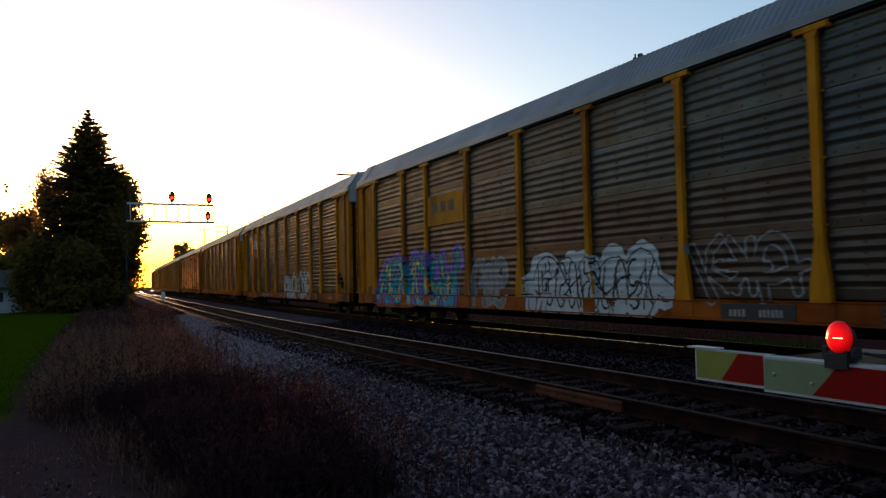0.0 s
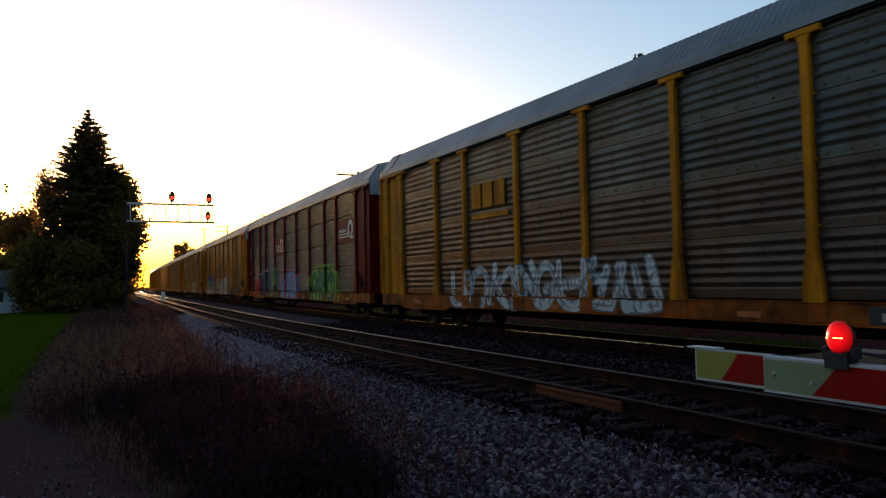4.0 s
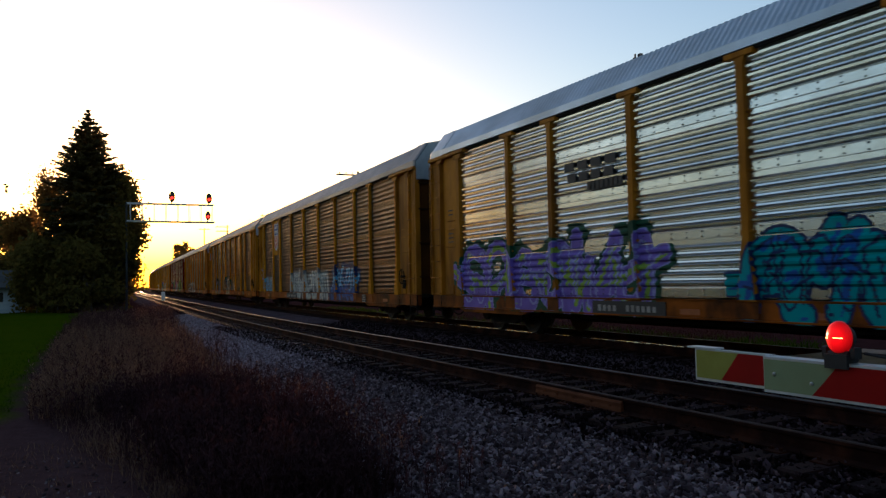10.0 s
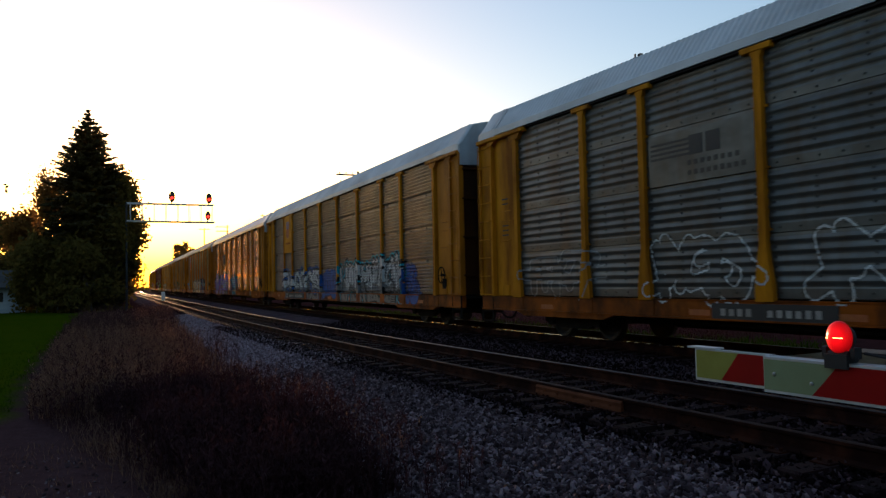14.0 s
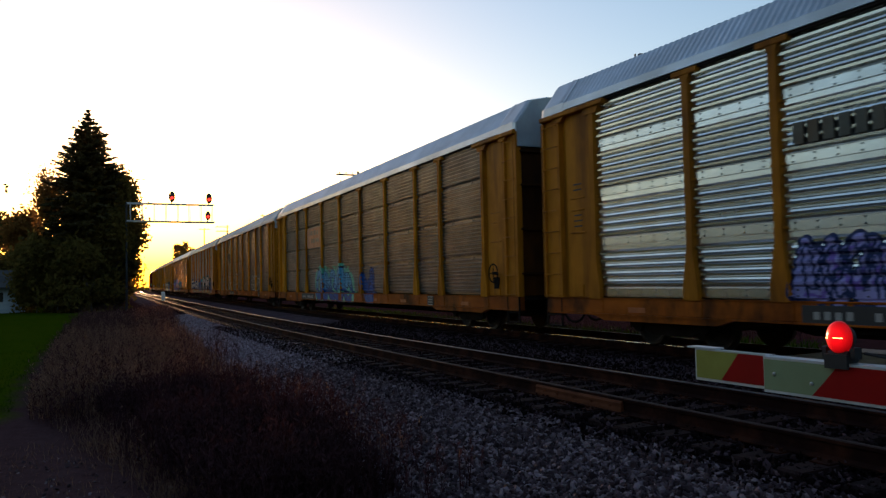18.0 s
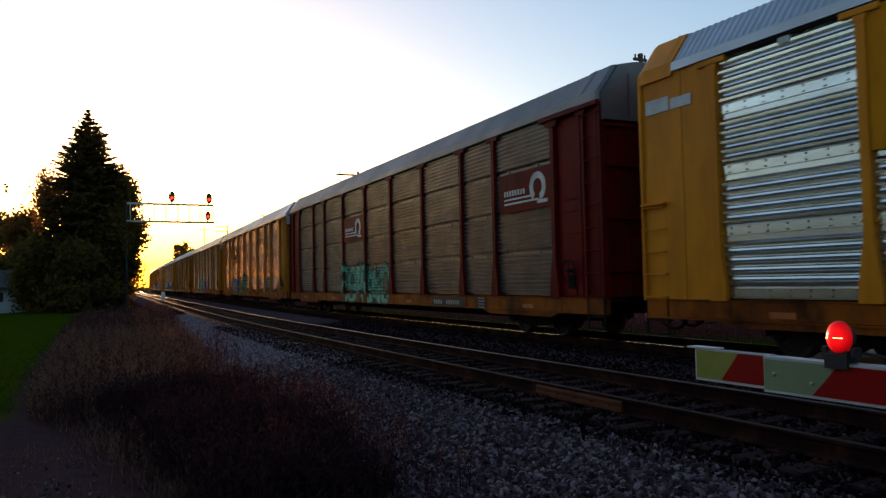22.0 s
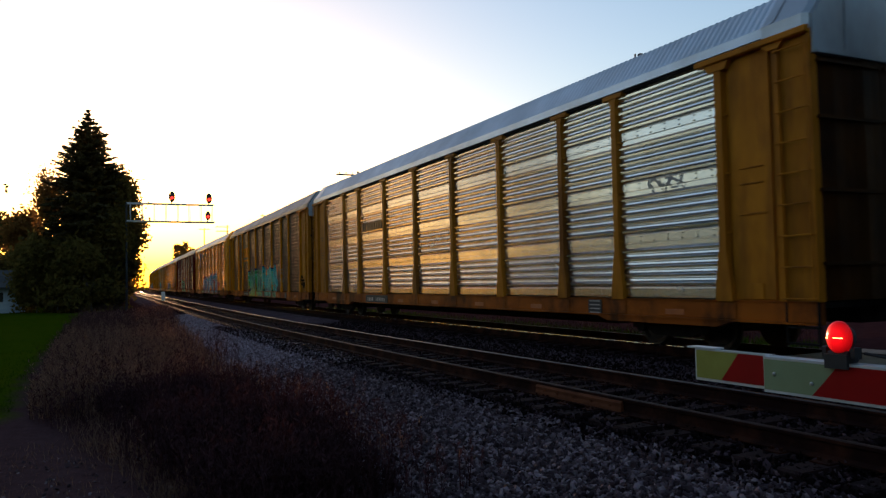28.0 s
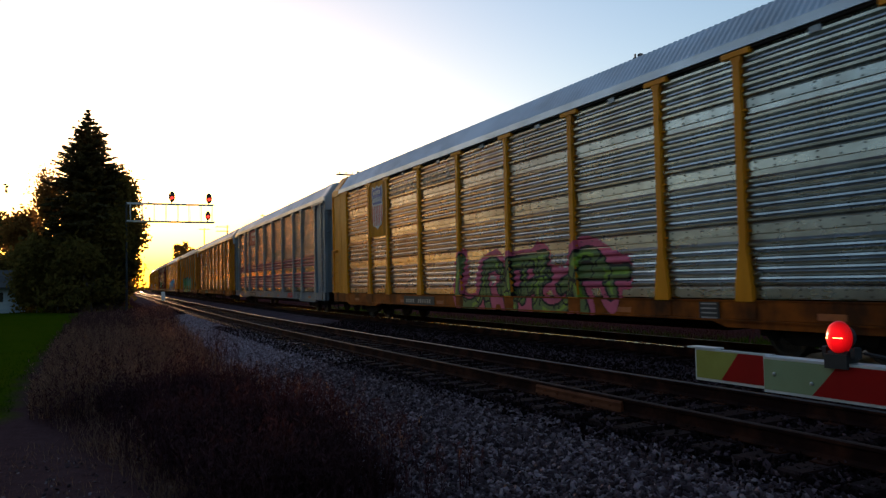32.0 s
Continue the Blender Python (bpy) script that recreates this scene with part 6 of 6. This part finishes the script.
# ---- garage at the lawn's end ----
def garage():
    b = thing("garage", "small white garage with a dark shingle roof", "garage", m=pose(-5.2, 76.0, -0.65))
    part("wall", Geo().box(-3.4, 2.9, -2.0, 4.0, -0.1, 2.2).mesh("wall", "siding"), b, None, "white siding walls")
    for i in range(9):
        z = 0.2 + i * 0.22
        part("siding_board", shared("board", lambda: Geo().prism_x([(-2.03, 0), (-2.0, 0), (-2.0, 0.2), (-2.012, 0.2)], -3.4, 2.9).mesh("siding_board", "siding")), b, pose(0, 0, z))
    part("roof", Geo().prism_x([(-2.5, 2.1), (4.5, 2.1), (4.5, 2.25), (1.0, 3.75), (-2.5, 2.25)], -3.8, 3.2).mesh("roof", "shingle"), b, None, "dark shingle roof")
    w = part("window", Geo().box(0.2, 1.3, -2.06, -2.0, 1.0, 1.8).mesh("window", "window"), b, None, "dark window pane")
    part("window_frame", Geo().box(0.12, 0.2, -2.08, -2.0, 0.92, 1.88).box(1.3, 1.38, -2.08, -2.0, 0.92, 1.88).box(0.2, 1.3, -2.08, -2.0, 1.8, 1.88).box(0.2, 1.3, -2.08, -2.0, 0.92, 1.0).mesh("window_frame", "siding"), w)


garage()


# ---- weeds, grass and stones ----
def weeds():
    rnd = random.Random(21)
    dark, dry = Geo(), Geo()

    def stalk(g, x, y, z, h, twigs):
        lean = Vector((rnd.gauss(0, 0.16), rnd.gauss(0, 0.16), 1)).normalized()
        bend = Vector((rnd.gauss(0, 0.12), rnd.gauss(0, 0.12), 0)) * h
        a = Vector((x, y, z))
        b = a + lean * h * 0.55
        c = a + lean * h + bend
        w = Vector((rnd.uniform(-1, 1), rnd.uniform(-1, 1), 0)).normalized() * rnd.uniform(0.003, 0.006)
        g.add([a - w, a + w, b + w * 0.8, b - w * 0.8, c], [(0, 1, 2, 3), (3, 2, 4)])
        for _ in range(twigs):
            q = rnd.uniform(0.3, 0.98)
            p = a.lerp(b, q / 0.55) if q < 0.55 else b.lerp(c, (q - 0.55) / 0.45)
            L = h * rnd.uniform(0.1, 0.3) * (1.15 - q)+0.03
            e = p + Vector((rnd.gauss(0, 0.5), rnd.gauss(0, 0.5), rnd.uniform(0.3, 1.0))).normalized() * L
            u = Vector((rnd.uniform(-1, 1), rnd.uniform(-1, 1), rnd.uniform(-0.5, 0.5))).normalized() * rnd.uniform(0.004, 0.012)
            m = p.lerp(e, 0.6)
            g.add([p, m - u, e, m + u], [(0, 1, 2, 3)])

    def put(g, n, s0_, s1_, fl, fr, hl, hh, twigs):
        for _ in range(n):
            s = s0_ + (s1_ - s0_) * rnd.random() ** 1.4
            o = rnd.uniform(fl(s), fr(s))
            clump = noise.noise(Vector((o * 0.9, s * 0.5, 3)))
            if clump < rnd.uniform(-0.5, 0.15):
                continue
            x, y, _ = along(s)
            stalk(g, x + o, y, section(o) - 0.02, rnd.uniform(hl, hh) * (0.75 + 0.5 * max(0, clump)), twigs)

    right = lambda s: 2.75 + 0.045 * max(0, s - 9)
    left = lambda s: -0.5
    put(dark, 6000, 6.4, 16, lambda s: max(0.3, 1.25 - 0.13 * (s - 6.6)), right, 0.25, 0.7, 10)
    put(dark, 1500, 6.6, 13, lambda s: 0.9, right, 0.6, 1.05, 16)
    put(dark, 900, 6.0, 14, lambda s: 0.6, lambda s: right(s) + 0.9, 0.2, 0.75, 7)
    put(dry, 220, 7.5, 14, lambda s: 0.3, lambda s: right(s) + 0.7, 0.2, 0.65, 6)
    put(dry, 4600, 13, 27, left, right, 0.3, 0.85, 9)
    put(dark, 1600, 12, 34, left, right, 0.4, 1.0, 9)
    put(dry, 6000, 22, 56, left, lambda s: min(5.6, right(s)), 0.3, 0.9, 6)
    put(dark, 3000, 34, 57, left, lambda s: min(5.6, right(s)), 0.5, 1.2, 6)
    put(dry, 500, 13, 26, lambda s: left(s) + 0.4, lambda s: right(s) - 0.6, 0.7, 1.1, 3)
    put(dark, 420, 8, 22, lambda s: right(s) - 1.0, lambda s: right(s) + 0.35, 0.85, 1.3, 4)
    put(dark, 2600, 16, 40, lambda s: 16.0, lambda s: 22.0, 0.4, 0.9, 8)
    tagged(new("dead_weeds", dark.mesh("dead_weeds", "dead_weed")), "dead dark weed stalks beside the gravel", "weeds", kind="stuff")
    tagged(new("dry_weeds", dry.mesh("dry_weeds", "dry_weed")), "dry tan weed stalks beside the gravel", "weeds", kind="stuff")

    def tuft_field(name, n, mat, label, s0_, s1_, fl, fr, hl, hh, wide):
        g = Geo()
        for _ in range(n):
            s = s0_ + (s1_ - s0_) * rnd.random() ** 1.6
            o = rnd.uniform(fl(s), fr(s))
            x, y, _ = along(s)
            a = Vector((x + o, y, section(o) - 0.02))
            h = rnd.uniform(hl, hh)
            d = Vector((rnd.gauss(0, 0.45), rnd.gauss(0, 0.45), 1)).normalized()
            w = Vector((rnd.uniform(-1, 1), rnd.uniform(-1, 1), 0)).normalized() * wide
            b = a + d * h * 0.6
            c = b + (d + Vector((rnd.gauss(0, 0.5), rnd.gauss(0, 0.5), -0.25))).normalized() * h * 0.5
            g.add([a - w, a + w, b + w * 0.7, b - w * 0.7, c], [(0, 1, 2, 3), (3, 2, 4)])
        tagged(new(name, g.mesh(name, mat)), label, "grass", kind="stuff")

    tuft_field("verge_grass", 4000, "grass", "green grass on the far bank", 14, 60, lambda s: 16.0, lambda s: 19.0, 0.15, 0.35, 0.015)
    tuft_field("path_grass", 2500, "dry_weed", "sparse dry grass at the path's edge", 5.5, 11, lambda s: -1.2, lambda s: 1.8, 0.04, 0.16, 0.004)
    tuft_field("dry_grass", 16000, "dry_weed", "low dry grass among the weeds", 7.5, 45, lambda s: max(-0.55, 0.9 - 0.2 * (s - 7)), right, 0.06, 0.26, 0.004)
    tuft_field("lawn_grass", 22000, "grass", "short green lawn grass", 12.0, 62, lambda s: -1.6 - 0.12 * s, lambda s: -0.8 - (13.5 - s) * 0.3 * (s < 13.5), 0.03, 0.08, 0.006)


weeds()


def stone_material(name, dark, mid, light):
    m = bpy.data.materials.new(name)
    t, b = nodes_of(m)
    n, l = t.nodes, t.links
    geo = n.new("ShaderNodeNewGeometry")
    r = n.new("ShaderNodeValToRGB")
    r.color_ramp.elements[0].color = (*dark, 1)
    r.color_ramp.elements[1].color = (*light, 1)
    e = r.color_ramp.elements.new(0.6)
    e.color = (*mid, 1)
    l.new(geo.outputs["Random Per Island"], r.inputs["Fac"])
    tc = n.new("ShaderNodeTexCoord")
    no = n.new("ShaderNodeTexNoise")
    no.inputs["Scale"].default_value, no.inputs["Detail"].default_value = 60, 5
    l.new(tc.outputs["Object"], no.inputs["Vector"])
    mx = n.new("ShaderNodeMix")
    mx.data_type, mx.blend_type = "RGBA", "MULTIPLY"
    mx.inputs[0].default_value = 0.5
    l.new(r.outputs["Color"], mx.inputs[6])
    l.new(no.outputs["Color"], mx.inputs[7])
    l.new(mx.outputs[2], b.inputs["Base Color"])
    b.inputs["Roughness"].default_value = 0.8
    b.inputs["Specular IOR Level"].default_value = 0.06
    return m


M["loose_stone"] = stone_material("dirty_ballast_stone", (0.026, 0.0155, 0.018), (0.11, 0.073, 0.08), (0.34, 0.25, 0.26))
M["pale_stone"] = stone_material("pale_ballast_stone", (0.16, 0.115, 0.128), (0.34, 0.255, 0.28), (0.54, 0.435, 0.465))
# near-black copy: grime and the track bed's shade share one colour
M["grimy_shaded_stone"] = stone_material("grimy_shaded_ballast_stone", (0.0025, 0.0011, 0.0014), (0.009, 0.0043, 0.0052), (0.11, 0.068, 0.076))


def stones():
    rng = np.random.default_rng(5)
    t = (1 + 5 ** 0.5) / 2
    ico = np.array([(-1, t, 0), (1, t, 0), (-1, -t, 0), (1, -t, 0), (0, -1, t), (0, 1, t), (0, -1, -t), (0, 1, -t), (t, 0, -1), (t, 0, 1), (-t, 0, -1), (-t, 0, 1)]) / 1.9
    icf = np.array([(0, 11, 5), (0, 5, 1), (0, 1, 7), (0, 7, 10), (0, 10, 11), (1, 5, 9), (5, 11, 4), (11, 10, 2), (10, 7, 6), (7, 1, 8), (3, 9, 4), (3, 4, 2), (3, 2, 6), (3, 6, 8), (3, 8, 9), (4, 9, 5), (2, 4, 11), (6, 2, 10), (8, 6, 7), (9, 8, 1)])
    octv = np.array([(1, 0, 0), (-1, 0, 0), (0, 1, 0), (0, -1, 0), (0, 0, 1), (0, 0, -1.0)])
    octf = np.array([(0, 2, 4), (2, 1, 4), (1, 3, 4), (3, 0, 4), (2, 0, 5), (1, 2, 5), (3, 1, 5), (0, 3, 5)])

    def scatter(name, n, s0_, s1_, power, o0, o1, base_v, base_f, r0, r1, label, loose=False, mat="loose_stone"):
        s = s0_ + (s1_ - s0_) * rng.random(n) ** power
        o = o0 + (o1 - o0) * rng.random(n)
        left = 2.7 + 0.033 * np.maximum(0, np.minimum(s, 40) - 8) + 0.5 * (rng.random(n) ** 2) - 0.5 * (rng.random(n) ** 4)
        keep = (o > left) | loose
        s, o = s[keep], o[keep]
        n = len(s)
        th = BEND * np.minimum(s, BEND_END)
        x, y = (1 - np.cos(th)) / BEND + o, np.sin(th) / BEND
        z = np.array([section(a) for a in o]) + rng.random(n) * (0.075 if o0 == 4.7 else 0.035) - 0.005
        size = (r0 + (r1 - r0) * rng.random((n, 1)) ** 1.5) * np.array([1.15, 0.75, 0.5]) * (0.7 + 0.5 * rng.random((n, 3)))
        m = len(base_v)
        v = base_v[None] * (0.7 + 0.6 * rng.random((n, m, 1))) * size[:, None, :]
        q = rng.normal(size=(n, 4))
        q /= np.linalg.norm(q, axis=1, keepdims=True)
        w, a, b, c = q.T
        R = np.stack([1 - 2 * (b * b + c * c), 2 * (a * b - w * c), 2 * (a * c + w * b), 2 * (a * b + w * c), 1 - 2 * (a * a + c * c), 2 * (b * c - w * a), 2 * (a * c - w * b), 2 * (b * c + w * a), 1 - 2 * (a * a + b * b)], 1).reshape(n, 3, 3)
        v = np.einsum("nij,nmj->nmi", R, v) + np.stack([x, y, z], 1)[:, None, :]
        f = (base_f[None] + (np.arange(n) * m)[:, None, None]).reshape(-1, 3)
        me = bpy.data.meshes.new(name)
        me.vertices.add(n * m)
        me.vertices.foreach_set("co", v.reshape(-1))
        me.loops.add(len(f) * 3)
        me.loops.foreach_set("vertex_index", f.reshape(-1).astype(np.int32))
        me.polygons.add(len(f))
        me.polygons.foreach_set("loop_start", np.arange(0, len(f) * 3, 3, dtype=np.int32))
        me.update(calc_edges=True)
        me.polygons.foreach_set("use_smooth", [False] * len(me.polygons))
        me.materials.append(M[mat])
        tagged(new(name, me), label, "ballast", kind="stuff")

    scatter("ballast_stones", 24000, 2.5, 9.5, 1.1, 2.4, 5.0, ico, icf, 0.024, 0.05, "loose grey crushed stone on the shoulder")
    scatter("ballast_stones", 36000, 8.0, 17, 1.2, 2.4, 5.0, octv, octf, 0.022, 0.048, "loose grey crushed stone on the shoulder")
    scatter("ballast_stones", 46000, 2.5, 30, 1.3, 4.7, 10.4, octv, octf, 0.022, 0.042, "loose grimy crushed stone round the ties, shade in its colour", mat="grimy_shaded_stone")
    scatter("path_stones", 1500, 5.0, 10, 1.0, -1.5, 3.2, ico, icf, 0.008, 0.03, "small stones on the bare path", loose=True)
    # paler stones on the shoulder from 15 m along the line
    scatter("ballast_stones", 26000, 15, 48, 1.2, 2.6, 5.8, octv, octf, 0.03, 0.055, "loose grey crushed stone on the shoulder", mat="pale_stone")


stones()


# ---- motion ----
SLACK = {1: 0.14, 2: 0.18, 3: 0.15, 7: -0.08, 8: -0.11, 12: -0.04, 13: -0.07, 15: -0.05, 16: -0.14}


def line_place(t, k):
    """Metres along the line of car k's front end at t seconds: a nearly even pace, and each coupling's slack."""
    u = t / 16 - 1
    return 273.733 + 215.73 * u - 1.292 * u ** 2 + 0.61 * u ** 3 + 0.558 * u ** 4 - PITCH_OF_CARS * k + SLACK.get(k, 0.0)


def car_pose(t, k):
    mid = line_place(t, k) - HALF
    a, b = spot(mid + 9.95, TRAIN_TRACK), spot(mid - 9.95, TRAIN_TRACK)
    turn = math.degrees(math.atan2(-(a - b).x, (a - b).y))
    return Matrix.Translation((a + b) / 2) @ pose(0, 0, 0, 0, 0, turn)


def motions():
    for k, car in CARS.items():
        walk(car, [(float(t), car_pose(t, k)) for t in range(33)])
    first = WHEELSETS[0]
    step = -math.degrees(13.5023 / FPS / 0.415)
    walk(first, [(i / FPS, pose(0, 0, 0, step * i)) for i in range(32 * FPS + 1)])
    for ws in WHEELSETS[1:]:
        ws.rotation_mode = "QUATERNION"
        ws.animation_data_create()
        ws.animation_data.action = first.animation_data.action
        ws.animation_data.action_slot = first.animation_data.action_slot


motions()
